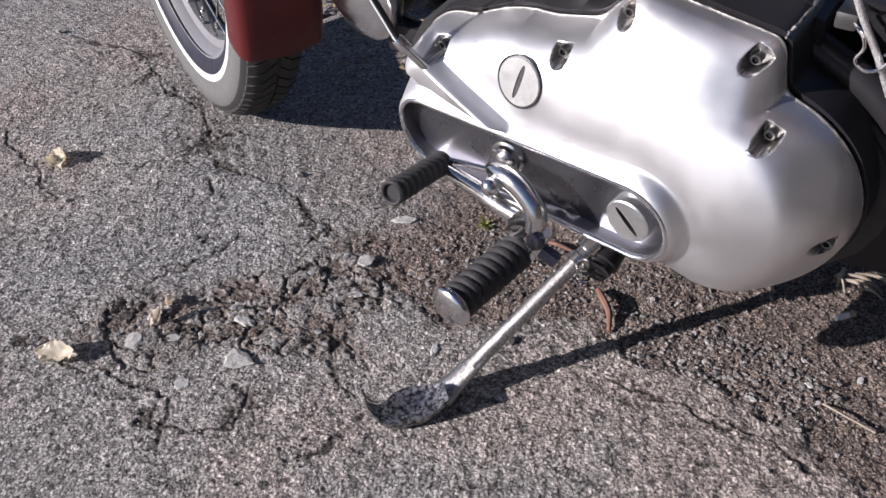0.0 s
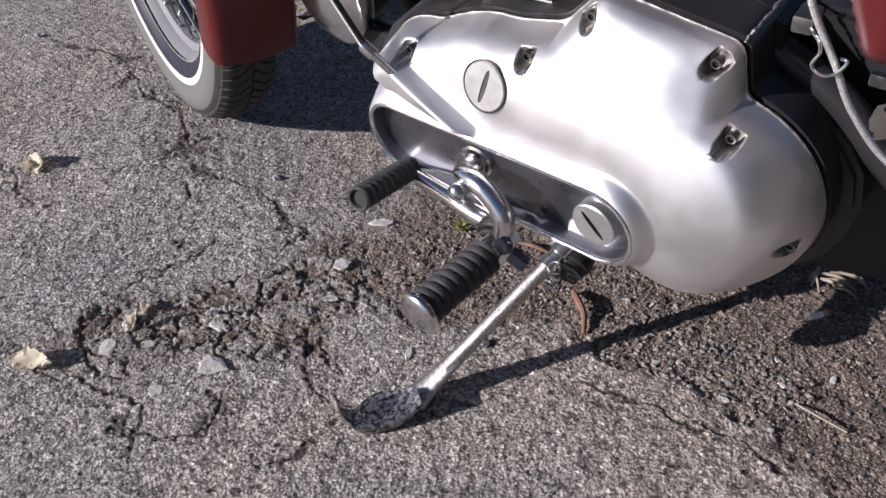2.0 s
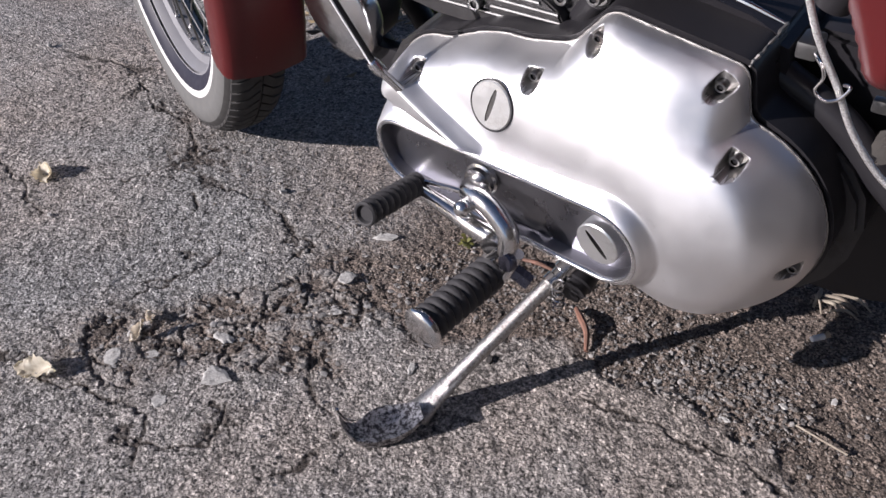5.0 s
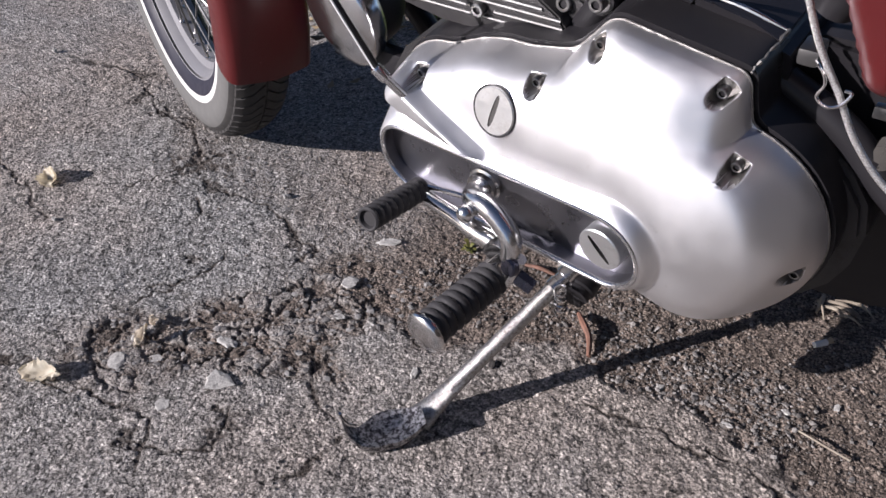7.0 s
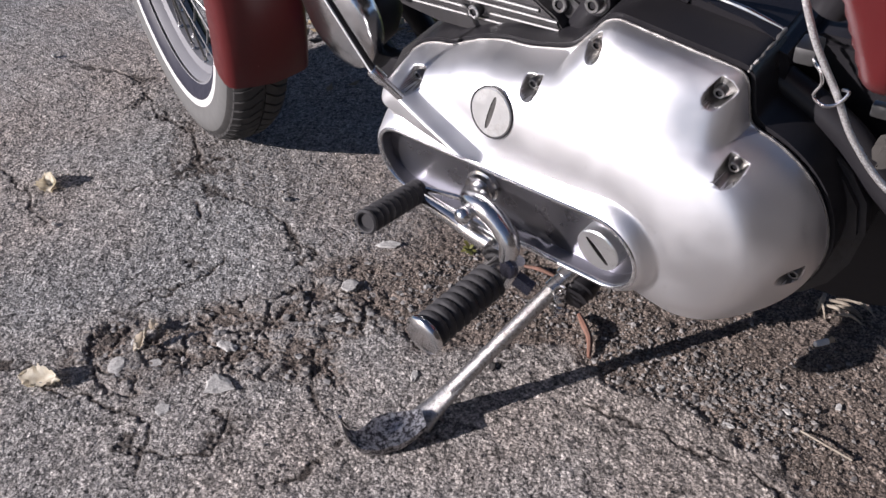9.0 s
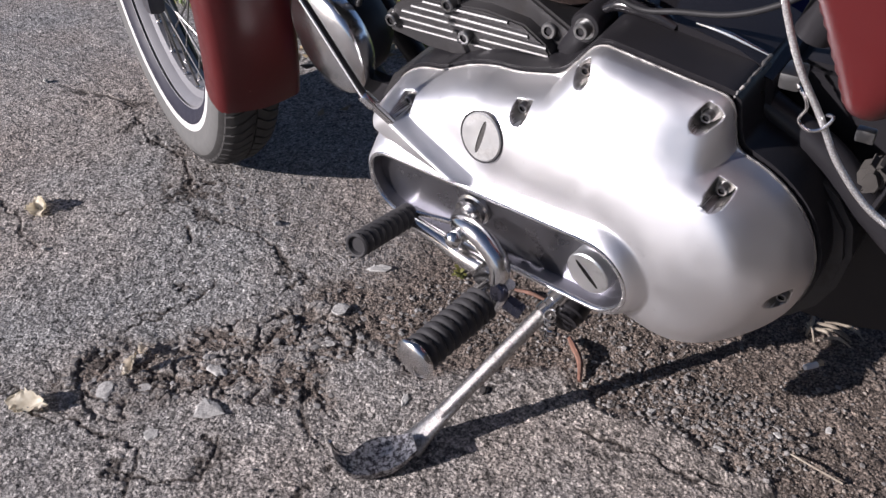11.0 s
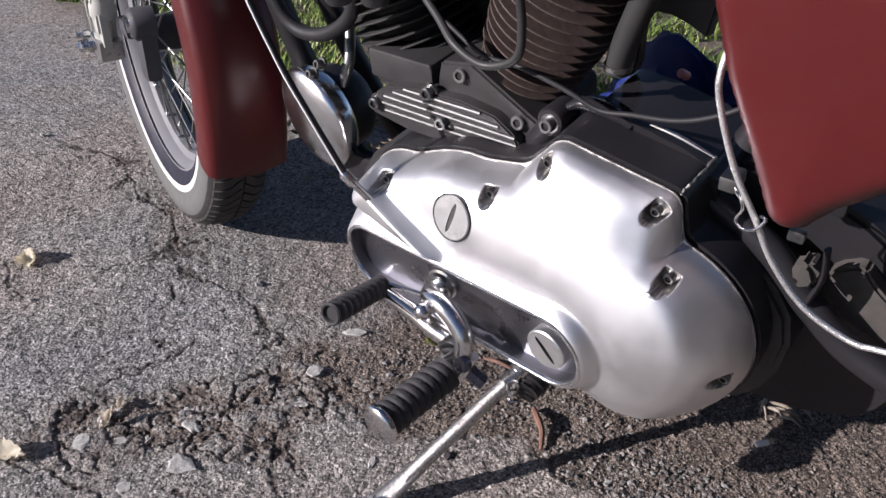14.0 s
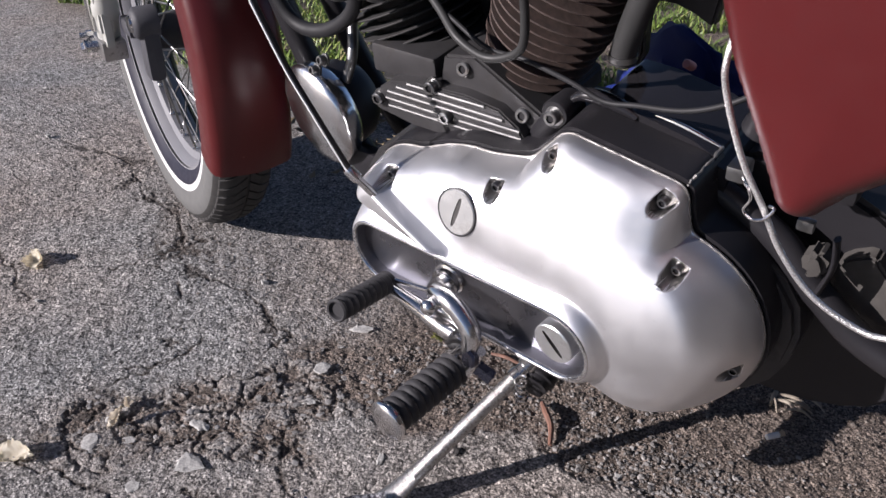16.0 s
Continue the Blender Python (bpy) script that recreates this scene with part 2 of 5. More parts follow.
def capsule(x, z, a, b, ra, rb):
    px, pz, bx, bz = x - a[0], z - a[1], b[0] - a[0], b[1] - a[1]
    t = np.clip((px * bx + pz * bz) / (bx * bx + bz * bz), 0, 1)
    return np.hypot(px - bx * t, pz - bz * t) - (ra + (rb - ra) * t)


TRACK = ((-0.350, 0.276), (-0.098, 0.295))


def tower(x, z):
    """The box-shaped tower on the cover's top: a slanted front side, a top that falls to the rear, and a rear side."""
    k = 0.011
    top = 0.160 * x + 0.987 * z - 0.4462
    front = -0.757 * x + 0.654 * z - 0.4150
    rear = 0.985 * x + 0.17 * z - 0.0590
    return -smooth_min(smooth_min(-top, -front, k), smooth_min(-rear, z - 0.30, k), k)


def outline_body(x, z):
    d = smooth_min(capsule(x, z, (-0.322, 0.330), (-0.246, 0.330), 0.066, 0.0885), capsule(x, z, (-0.246, 0.330), (-0.16, 0.325), 0.0885, 0.105), 0.01)
    d = smooth_min(d, capsule(x, z, (-0.16, 0.322), (-0.035, 0.3035), 0.103, 0.1065), 0.02)
    return smooth_min(d, capsule(x, z, *TRACK, 0.047, 0.049), 0.008)


def outline_cover(x, z):
    return smooth_min(outline_body(x, z), tower(x, z), 0.010)


SCREWS = ((-0.3309, 0.3812, 0.1405), (-0.1923, 0.4159, 0.1415), (-0.1415, 0.4568, 0.1195), (-0.0333, 0.4422, 0.1165), (-0.0050, 0.3939, 0.1385), (0.0587, 0.3010, 0.1370))
FLANGE = 0.100


def panel_depth(x):
    return 0.166 + 0.12 * (x + 0.34)


GRID_X, GRID_Z, CELL = -0.46, 0.13, 0.0015
gx, gz = np.meshgrid(GRID_X + CELL * np.arange(400), GRID_Z + CELL * np.arange(270), indexing="ij")


def blur(a, n):
    for _ in range(n):
        for ax in (0, 1):
            a = (np.roll(a, 1, ax) + a + np.roll(a, -1, ax)) / 3
    return a


def rolled(d, r, p=2.3):
    """0 at an edge, 1 from r inwards, rounded over."""
    return (1 - (1 - np.clip(d / r, 0, 1)) ** p) ** (1 / 2.1)


def ramped(u):
    """0 below nothing, then rising one for one, with a soft start."""
    return 0.5 * (u + np.sqrt(u * u + 0.0004))


def casting(x, z):
    """The cover's skin before its panel and pockets: faces that slope up and back from the oval panel and roll over to the flange."""
    base = FLANGE + 0.003
    crest = sum(np.interp(x + o, (-0.40, -0.35, -0.25, -0.176, -0.10, -0.034, 0.02, 0.08), (0.370, 0.388, 0.417, 0.430, 0.426, 0.416, 0.400, 0.365)) for o in np.linspace(-0.035, 0.035, 15)) / 15
    full = panel_depth(np.minimum(x, -0.03)) - 0.011 - 0.006 * step(x, -0.2, -0.08) - 1.3 * ramped(x + 0.05) ** 2
    slope = 0.151 + 0.50 * np.maximum(crest - z, -0.02)
    face = smooth_min(full, slope, 0.016) - 0.05 * np.maximum(0, 0.27 - z)
    roll = 0.024 + 0.046 * step(-z, -0.34, -0.24) + 0.034 * step(x, -0.01, 0.06)
    body = base + (face - base) * rolled(np.maximum(-outline_body(x, z), 0), roll)
    high = smooth_min(full, 0.138 + 0.54 * np.clip(0.448 - 0.16 * (x + 0.077) - z, -0.03, 0.2), 0.016)
    high = high - 0.26 * ramped(x + 0.070) - 0.30 * ramped(-0.135 - x)
    box_y = base + (high - base) * rolled(np.maximum(-tower(x, z), 0), 0.020, 2.0)
    k = 0.012
    h = np.clip(0.5 + 0.5 * (box_y - body) / k, 0, 1)
    return body + (box_y - body) * h + k * h * (1 - h) * step(-outline_cover(x, z), 0.0, 0.012)


SKIN = blur(casting(gx, gz), 9)


def read_grid(a, x, z):
    u, v = (np.asarray(x) - GRID_X) / CELL, (np.asarray(z) - GRID_Z) / CELL
    i, j = np.clip(u.astype(int), 0, 398), np.clip(v.astype(int), 0, 268)
    u, v = u - i, v - j
    return (a[i, j] * (1 - u) + a[i + 1, j] * u) * (1 - v) + (a[i, j + 1] * (1 - u) + a[i + 1, j + 1] * u) * v


def skin(x, z):
    w = step(-outline_cover(x, z), 0.006, 0.016)
    return casting(x, z) * (1 - w) + read_grid(SKIN, x, z) * w


def pocket(x, z, sx, sz):
    """Distance from a screw's pocket, a short slot that opens towards the cover's edge."""
    e = 1e-3
    ox, oz = outline_cover(np.array([sx + e, sx - e, sx, sx]), np.array([sz, sz, sz + e, sz - e])).reshape(2, 2) @ np.array([1, -1])
    n = math.hypot(ox, oz)
    return capsule(x, z, (sx, sz), (sx + ox / n * 0.02, sz + oz / n * 0.02), 0.0086, 0.0098)


def cover_depth(x, z):
    """How far the cover stands out from the bike's middle."""
    y = skin(x, z)
    # boss for the clutch cable, running back along the cover
    boss = capsule(x, z, (-0.352, 0.366), (-0.235, 0.330), 0.017, 0.003)
    y = y + 0.020 * step(-boss, -0.003, 0.006) * step(-x, 0.20, 0.26)
    # long oval panel: a raised boss with rounded flanks round a deep recess
    o = capsule(x, z, *TRACK, 0.038, 0.038)
    boss = panel_depth(x) - 0.0003 - 0.034 * np.maximum(0, (o - 0.004) / 0.021) ** 1.5
    boss = np.where(o > 0.05, 0.0, boss)
    h = np.clip(0.5 + 0.5 * (boss - y) / 0.003, 0, 1)
    y = y + (boss - y) * h + 0.003 * h * (1 - h)
    y = np.maximum(y, FLANGE)
    y = np.where(o < 0.002, panel_depth(x) - 0.030, y)
    for sx, sz, deep in SCREWS:
        r = pocket(x, z, sx, sz)
        floor = deep - 0.004
        y = np.where(r < 0.0008, np.minimum(y, floor + (y - floor) * step(r, -0.0012, 0.0008)), y)
    return y


def shell(outline, depth, back, lo, hi, cell):
    """A shell over a level set: the grid's edge is drawn onto the outline, and walled down to the back."""
    xs, zs = np.arange(lo[0], hi[0], cell), np.arange(lo[1], hi[1], cell)
    gx, gz = np.meshgrid(xs, zs, indexing="ij")
    d = outline(gx, gz)
    keep = (d[:-1, :-1] < cell * 0.45) & (d[1:, :-1] < cell * 0.45) & (d[:-1, 1:] < cell * 0.45) & (d[1:, 1:] < cell * 0.45)
    used = np.zeros(gx.shape, bool)
    for i, j in ((0, 0), (1, 0), (0, 1), (1, 1)):
        used[i:i + keep.shape[0], j:j + keep.shape[1]] |= keep
    full = np.zeros((gx.shape[0] + 1, gx.shape[1] + 1), bool)
    full[1:-1, 1:-1] = keep
    inner = full[:-1, :-1] & full[1:, :-1] & full[:-1, 1:] & full[1:, 1:]
    edge = used & ~inner
    for _ in range(6):
        e = 1e-4
        d = outline(gx, gz)
        dx, dz = (outline(gx + e, gz) - d) / e, (outline(gx, gz + e) - d) / e
        n = np.maximum(dx * dx + dz * dz, 0.05)
        gx, gz = np.where(edge, gx - d * dx / n, gx), np.where(edge, gz - d * dz / n, gz)
    y = -depth(gx, gz)
    ids = -np.ones(gx.shape, int)
    ids[used] = np.arange(used.sum())
    verts = np.stack([gx[used], y[used], gz[used]], 1).tolist()
    faces = []
    for i, j in zip(*np.nonzero(keep)):
        faces.append((ids[i, j], ids[i + 1, j], ids[i + 1, j + 1], ids[i, j + 1]))
    count = {}
    for f in faces:
        for a, b in zip(f, f[1:] + f[:1]):
            count[(a, b)] = 1
    rim = [(a, b) for a, b in count if (b, a) not in count]
    low = {}
    for a, b in rim:
        for v in (a, b):
            if v not in low:
                low[v] = len(verts)
                verts.append([verts[v][0], -back, verts[v][2]])
    faces += [(b, a, low[a], low[b]) for a, b in rim]
    return verts, [tuple(int(v) for v in f) for f in faces]


def ringed(outline, depth, back, centre, n):
    """A shell in rings from the outline inwards, close together at the edge."""
    q = np.linspace(0, 2 * np.pi, n, endpoint=False)
    c, s = np.cos(q), np.sin(q)
    lo, hi = np.full(n, 0.02), np.full(n, 0.45)
    for _ in range(40):
        mid = (lo + hi) / 2
        inside = outline(centre[0] + c * mid, centre[1] + s * mid) < 0
        lo, hi = np.where(inside, mid, lo), np.where(inside, hi, mid)
    u = np.concatenate([[0.0], np.linspace(0.001, 0.16, 36), np.linspace(0.168, 0.985, 70)])
    rows = []
    for k, w in enumerate(u):
        x, z = centre[0] + c * lo * (1 - w), centre[1] + s * lo * (1 - w)
        y = -depth(x, z)
        if k == 0:
            rows.append(np.stack([x, 0 * x - back, z], 1))
        rows.append(np.stack([x, y, z], 1))
    v = np.concatenate(rows + [np.array([[centre[0], -float(depth(np.array([centre[0]]), np.array([centre[1]]))[0]), centre[1]]])])
    i, k = np.meshgrid(np.arange(len(rows) - 1), np.arange(n), indexing="ij")
    k1 = (k + 1) % n
    f = np.stack([i * n + k, i * n + k1, (i + 1) * n + k1, (i + 1) * n + k], -1).reshape(-1, 4).tolist()
    last = (len(rows) - 1) * n
    return v.tolist(), f + [(last + k, last + (k + 1) % n, len(v) - 1) for k in range(n)]


cv, cf = ringed(outline_cover, cover_depth, FLANGE, (-0.125, 0.335), 1300)
me = bpy.data.meshes.new("primary_cover")
me.from_pydata(cv, [], cf)
me.materials.append(ALU)
me.materials.append(DARK_GRIMY)
centres = np.array([np.mean([cv[i] for i in f], 0) for f in cf])
# Pocket faces turn darker: grime, with the pockets' shade put into the colour.
pocket_dark = np.zeros(len(cf), bool)
for sx, sz, deep in SCREWS:
    pocket_dark |= (pocket(centres[:, 0], centres[:, 2], sx, sz) < 0.0003) & (centres[:, 1] > -skin(centres[:, 0], centres[:, 2]) + 0.0012)
me.polygons.foreach_set("material_index", pocket_dark.astype(np.int32))
me.shade_smooth()
me.set_sharp_from_angle(angle=radians(45))
cover = new("primary_cover", me)
cover.parent = bike
tagged(cover, "polished cast aluminium cover with a long dark oval panel")


def hex_screw(at, out, r, parent, name="screw"):
    """A socket-head screw with its washer."""
    d = Vector(out).normalized()
    bm = lathe(Vector(at) - d * 0.006, d, ((0, r), (0.0085, r), (0.0095, r * 0.88), (0.0095, r * 0.55)), 20, False)
    add_lathe(bm, Vector(at) - d * 0.008, d, ((0, r * 1.35), (0.003, r * 1.35)), 20)
    shown = set(bm.faces)
    # The socket's shade is put in as a black plug.
    add_lathe(bm, Vector(at) + d * 0.0015, -d, ((0, r * 0.56), (0.006, r * 0.56)), 6, True)
    for f in bm.faces:
        f.material_index = 0 if f in shown else 1
    return part(name, bm, [STEEL, BLACK], parent)


for sx, sz, deep in SCREWS:
    hex_screw((sx, -deep, sz), (0, -1, 0), 0.0050, cover)


seam = []
for k in range(181):
    q = radians(-20 + k * 1.08)
    near, far = 0.05, 0.45
    for _ in range(30):
        mid = (near + far) / 2
        near, far = (mid, far) if float(outline_cover(np.array([-0.125 + math.cos(q) * mid]), np.array([0.335 + math.sin(q) * mid]))[0]) < 0.0006 else (near, mid)
    seam.append((-0.125 + math.cos(q) * far, -FLANGE - 0.0025 - random.uniform(0, 0.0006), 0.335 + math.sin(q) * far))
part("gasket", tube(seam, [random.uniform(0.0005, 0.0012) for _ in seam], 6, 0), RIM_WORN, cover, "pale worn gasket edge")


def slotted_cap(at, out, r, high, slot, parent, name, deep=0.005):
    """A round screw-in cap with a slot across its face."""
    a, b, d = frame_along(out)
    at = Vector(at)
    bm = bmesh.new()
    up = (a * math.cos(slot) + b * math.sin(slot))
    side = d.cross(up)
    ring = lambda rad, s, n=48: [bm.verts.new(at + d * s + (up * math.cos(q) + side * math.sin(q)) * rad) for q in (2 * math.pi * k / n for k in range(n))]
    rings = [ring(r, -high), ring(r, -0.0012), ring(r - 0.0012, 0)]
    for r0, r1 in zip(rings, rings[1:]):
        for k in range(48):
            bm.faces.new((r0[k], r0[(k + 1) % 48], r1[(k + 1) % 48], r1[k]))
    # face with a spindle-shaped slot
    n = 48
    L, W = r * 0.74, r * 0.12
    inner = []
    for k in range(n):
        q = 2 * math.pi * k / n
        u, v = math.cos(q), math.sin(q)
        inner.append(bm.verts.new(at + up * (L * u) + side * (W * math.copysign(abs(v) ** 0.8, v))))
    # Slot walls and floor are matte dark: the slot's shade put into colour.
    low = [bm.verts.new(v.co - d * deep) for v in inner]
    for k in range(n):
        j = (k + 1) % n
        bm.faces.new((rings[2][k], rings[2][j], inner[j], inner[k]))
        bm.faces.new((inner[k], inner[j], low[j], low[k])).material_index = 1
    bm.faces.new(low).material_index = 1
    bmesh.ops.recalc_face_normals(bm, faces=bm.faces)
    return part(name, bm, [CAP, SOOT_SHADE], parent, "dull metal screw cap with a worn slot")


e, cz = 0.012, 0.386
dep = lambda a, b: float(cover_depth(np.array([a]), np.array([b]))[0])
cn = Vector(((dep(-0.226 - e, cz) - dep(-0.226 + e, cz)) / (2 * e), -1, (dep(-0.226, cz - e) - dep(-0.226, cz + e)) / (2 * e))).normalized()
cap_at = Vector((-0.226, -dep(-0.226, cz), cz)) + cn * 0.0016
slotted_cap(cap_at, cn, 0.0240, 0.008, radians(76), cover, "inspection_cap", 0.0009)
ca, cb, _ = frame_along(cn)
# A thin black ring stands in for the shaded groove round the cap.
part("groove_line", add_tube(bmesh.new(), [cap_at - cn * 0.0012 + (ca * math.cos(q) + cb * math.sin(q)) * 0.0247 for q in (radians(k * 6) for k in range(61))], 0.0009, 6, 0), BLACK, cover)
slotted_cap((-0.0975, -0.1945, 0.2960), (-0.12, -1, 0), 0.0225, 0.018, radians(-44), cover, "clutch_cap")


def stadium(off, lift, n=28):
    """A long oval round the panel's middle line, that far outside of it, at the panel's depth plus lift."""
    (ax, az), (bx, bz) = TRACK
    a = math.atan2(bz - az, bx - ax)
    out = []
    for (px, pz), a0 in (((bx, bz), a - math.pi / 2), ((ax, az), a + math.pi / 2)):
        for k in range(n + 1):
            q = a0 + math.pi * k / n
            x, z = px + math.cos(q) * (0.038 + off), pz + math.sin(q) * (0.038 + off)
            out.append((x, -(panel_depth(x) + lift), z))
    return out


bm, rings = bmesh.new(), []
for off, lift in ((0.0052, -0.006), (0.0050, -0.0004), (0.0044, 0.0006), (0.0032, 0.0010), (0.0014, 0.0008), (0.0003, -0.0004), (-0.0004, -0.003), (-0.0010, -0.018)):
    rings.append([bm.verts.new(p) for p in stadium(off, lift)])
for r0, r1 in zip(rings, rings[1:]):
    for k in range(len(r0)):
        bm.faces.new((r0[k], r0[(k + 1) % len(r0)], r1[(k + 1) % len(r0)], r1[k]))
bmesh.ops.recalc_face_normals(bm, faces=bm.faces)
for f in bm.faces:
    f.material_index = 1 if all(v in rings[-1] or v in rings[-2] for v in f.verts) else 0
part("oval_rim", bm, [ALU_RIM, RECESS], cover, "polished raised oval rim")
bm = bmesh.new()
bm.faces.new([bm.verts.new(p) for p in stadium(-0.0006, -0.0160)])
ext = bmesh.ops.extrude_face_region(bm, geom=bm.faces[:])
bmesh.ops.translate(bm, vec=(0, 0.004, 0), verts=[v for v in ext["geom"] if isinstance(v, bmesh.types.BMVert)])
bmesh.ops.recalc_face_normals(bm, faces=bm.faces)
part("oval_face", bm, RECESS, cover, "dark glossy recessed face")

# dark case behind the cover, with the tower's deep top
iv, if_ = shell(lambda x, z: outline_cover(x, z) - 0.004, lambda x, z: 0 * x + FLANGE - 0.002, 0.035, (-0.43, 0.15), (0.11, 0.52), 0.006)
me = bpy.data.meshes.new("inner_case")
me.from_pydata(iv, [], if_)
me.materials.append(BLACK)
me.shade_smooth()
me.set_sharp_from_angle(angle=radians(40))
inner_case = new("inner_case", me)
inner_case.parent = bike
part("lug", add_tube(lathe((-0.170, -0.04, 0.462), (0, -1, 0.1), ((0, 0.016), (0.030, 0.0155), (0.033, 0.0135)), 28), [(-0.175, -0.058, 0.455), (-0.195, -0.056, 0.425)], 0.014, 14, 0), BLACK, inner_case)
hex_screw((-0.170, -0.078, 0.465), (0, -1, 0.1), 0.0075, inner_case)

crank = prism(rounded([(-0.47, 0.20), (-0.06, 0.16), (0.08, 0.20), (0.10, 0.36), (-0.06, 0.41), (-0.20, 0.40), (-0.43, 0.37)], 2), -0.07, 0.11, 1, 0.006)
crankcase = part("crankcase", crank, CASE, bike)


def finned_cylinder(name, base, top, r, fins, mats, bore=0.05, taper=0.86):
    axis = Vector(top) - Vector(base)
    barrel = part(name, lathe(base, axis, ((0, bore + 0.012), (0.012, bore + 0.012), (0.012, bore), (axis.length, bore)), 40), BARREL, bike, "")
    d = axis.normalized()
    a, b, _ = frame_along(d)
    for k in range(fins):
        rr = r * (taper + (1 - taper) * min(1, k / 12)) * random.uniform(0.975, 1.015)
        at = Vector(base) + d * (0.022 + (axis.length - 0.03) * k / (fins - 1))
        bm = lathe(at, d, ((-0.0017, bore - 0.002), (-0.0010, rr - 0.0006), (-0.0004, rr), (0.0004, rr), (0.0010, rr - 0.0006), (0.0017, bore - 0.002)), 48, False)
        part("fin", bm, mats, barrel)
    return barrel


rear_cyl = finned_cylinder("rear_cylinder", (-0.277, 0.0, 0.392), (-0.166, 0.0, 0.642), 0.068, 21, RUST, 0.036, 0.62)
finned_cylinder("front_cylinder", (-0.375, 0.02, 0.405), (-0.455, 0.02, 0.60), 0.078, 16, SHADED_FIN)
tagged(rear_cyl, "rusty brown finned iron cylinder")

# red side tank
TANK = ((-0.008, 0.78), (0.012, 0.730), (0.032, 0.681), (0.0486, 0.631), (0.0748, 0.5756), (0.0895, 0.5405), (0.1032, 0.5594), (0.1372, 0.5907), (0.24, 0.645), (0.42, 0.69), (0.42, 0.78))


def outline_tank(x, z):
    inside = np.zeros(x.shape, bool)
    best = np.full(x.shape, 9.0)
    for (ax, az), (bx, bz) in zip(TANK, TANK[1:] + TANK[:1]):
        vx, vz = bx - ax, bz - az
        t = np.clip(((x - ax) * vx + (z - az) * vz) / (vx * vx + vz * vz), 0, 1)
        best = np.minimum(best, np.hypot(x - ax - vx * t, z - az - vz * t))
        if az != bz:
            inside ^= ((az > z) != (bz > z)) & (x < (bx - ax) * (z - az) / (bz - az) + ax)
    return np.where(inside, -best, best) - 0.022


def tank_depth(x, z):
    d = np.maximum(-outline_tank(x, z), 0)
    s = np.clip(d / 0.022, 0, 1)
    u = np.clip(d / 0.09, 0, 1)
    over = np.maximum(0, z - 0.703 + 0.07 * (x - 0.04))
    return 0.166 + 0.026 * np.sqrt(1 - (1 - s) ** 2) + 0.012 * np.sqrt(1 - (1 - u) ** 2) - 25.0 * over ** 2


tv, tf = shell(outline_tank, tank_depth, 0.02, (-0.05, 0.48), (0.46, 0.83), 0.004)
me = bpy.data.meshes.new("oil_tank")
me.from_pydata(tv, [], tf)
me.materials.append(RED)
me.shade_smooth()
oil_tank = new("oil_tank", me)
oil_tank.parent = bike
tagged(oil_tank, "dark red painted side tank with chipped edge")

# front wheel
WHEEL = Matrix.Translation((-0.979, 0.006, 0.0)) @ pose(0, 0, 0, 0, 0, -20.5) @ Matrix.Translation((0, 0, 0.325))
TOBIKE = UNLEAN @ WHEEL


def wheel_part(name, bm, mats, parent, label=""):
    bmesh.ops.transform(bm, matrix=TOBIKE, verts=bm.verts)
    return part(name, bm, mats, parent, label)


def ring_lathe(profile, seg=96, a0=0.0, a1=360.0):
    """A body turned about the wheel's axle (y): rows of (across, radius)."""
    bm, rings, whole = bmesh.new(), [], a1 - a0 >= 360
    n = seg if whole else seg + 1
    for k in range(n):
        q = radians(a0 + (a1 - a0) * k / seg)
        rings.append([bm.verts.new((math.cos(q) * r, y, math.sin(q) * r)) for y, r in profile])
    for k in range(seg if whole else seg):
        r0, r1 = rings[k], rings[(k + 1) % n]
        for j in range(len(profile) - 1):
            bm.faces.new((r0[j], r0[j + 1], r1[j + 1], r1[j]))
    return bm


front_wheel = new("front_wheel")
front_wheel.empty_display_size = 0.02
front_wheel.parent = bike
half = [(0.034, 0.228), (0.040, 0.236), (0.0435, 0.245), (0.0452, 0.2515), (0.0467, 0.2625), (0.0478, 0.271), (0.0490, 0.280), (0.0500, 0.286), (0.047, 0.303), (0.038, 0.315), (0.020, 0.3235)]
tyre_bm = ring_lathe([(-a, b) for a, b in half] + [(0, 0.325)] + half[::-1])
for f in tyre_bm.faces:
    c = f.calc_center_median()
    r = math.hypot(c.x, c.z)
    # The innermost ring has the rim's shade put into its blue-black colour.
    f.material_index = 0 if r > 0.308 else (1 if r > 0.2625 else (2 if r > 0.2515 else 3))
tyre = wheel_part("tyre", tyre_bm, [TYRE, SIDEWALL, WHITEWALL, DARKRING], front_wheel, "whitewall tyre with blocky tread")
wheel_part("rim", ring_lathe([(-0.034, 0.226), (-0.036, 0.237), (-0.031, 0.239), (-0.030, 0.224), (-0.023, 0.219), (-0.015, 0.216), (-0.010, 0.205), (0.010, 0.205), (0.015, 0.216), (0.023, 0.219), (0.030, 0.224), (0.031, 0.239), (0.036, 0.237), (0.034, 0.226)]), [SILVER], front_wheel, "dull silver wheel rim")
hub = wheel_part("hub", lathe((0, -0.05, 0), (0, 1, 0), ((0, 0.03), (0.012, 0.045), (0.018, 0.03), (0.08, 0.03), (0.09, 0.05), (0.1, 0.03)), 32), CASE, front_wheel)
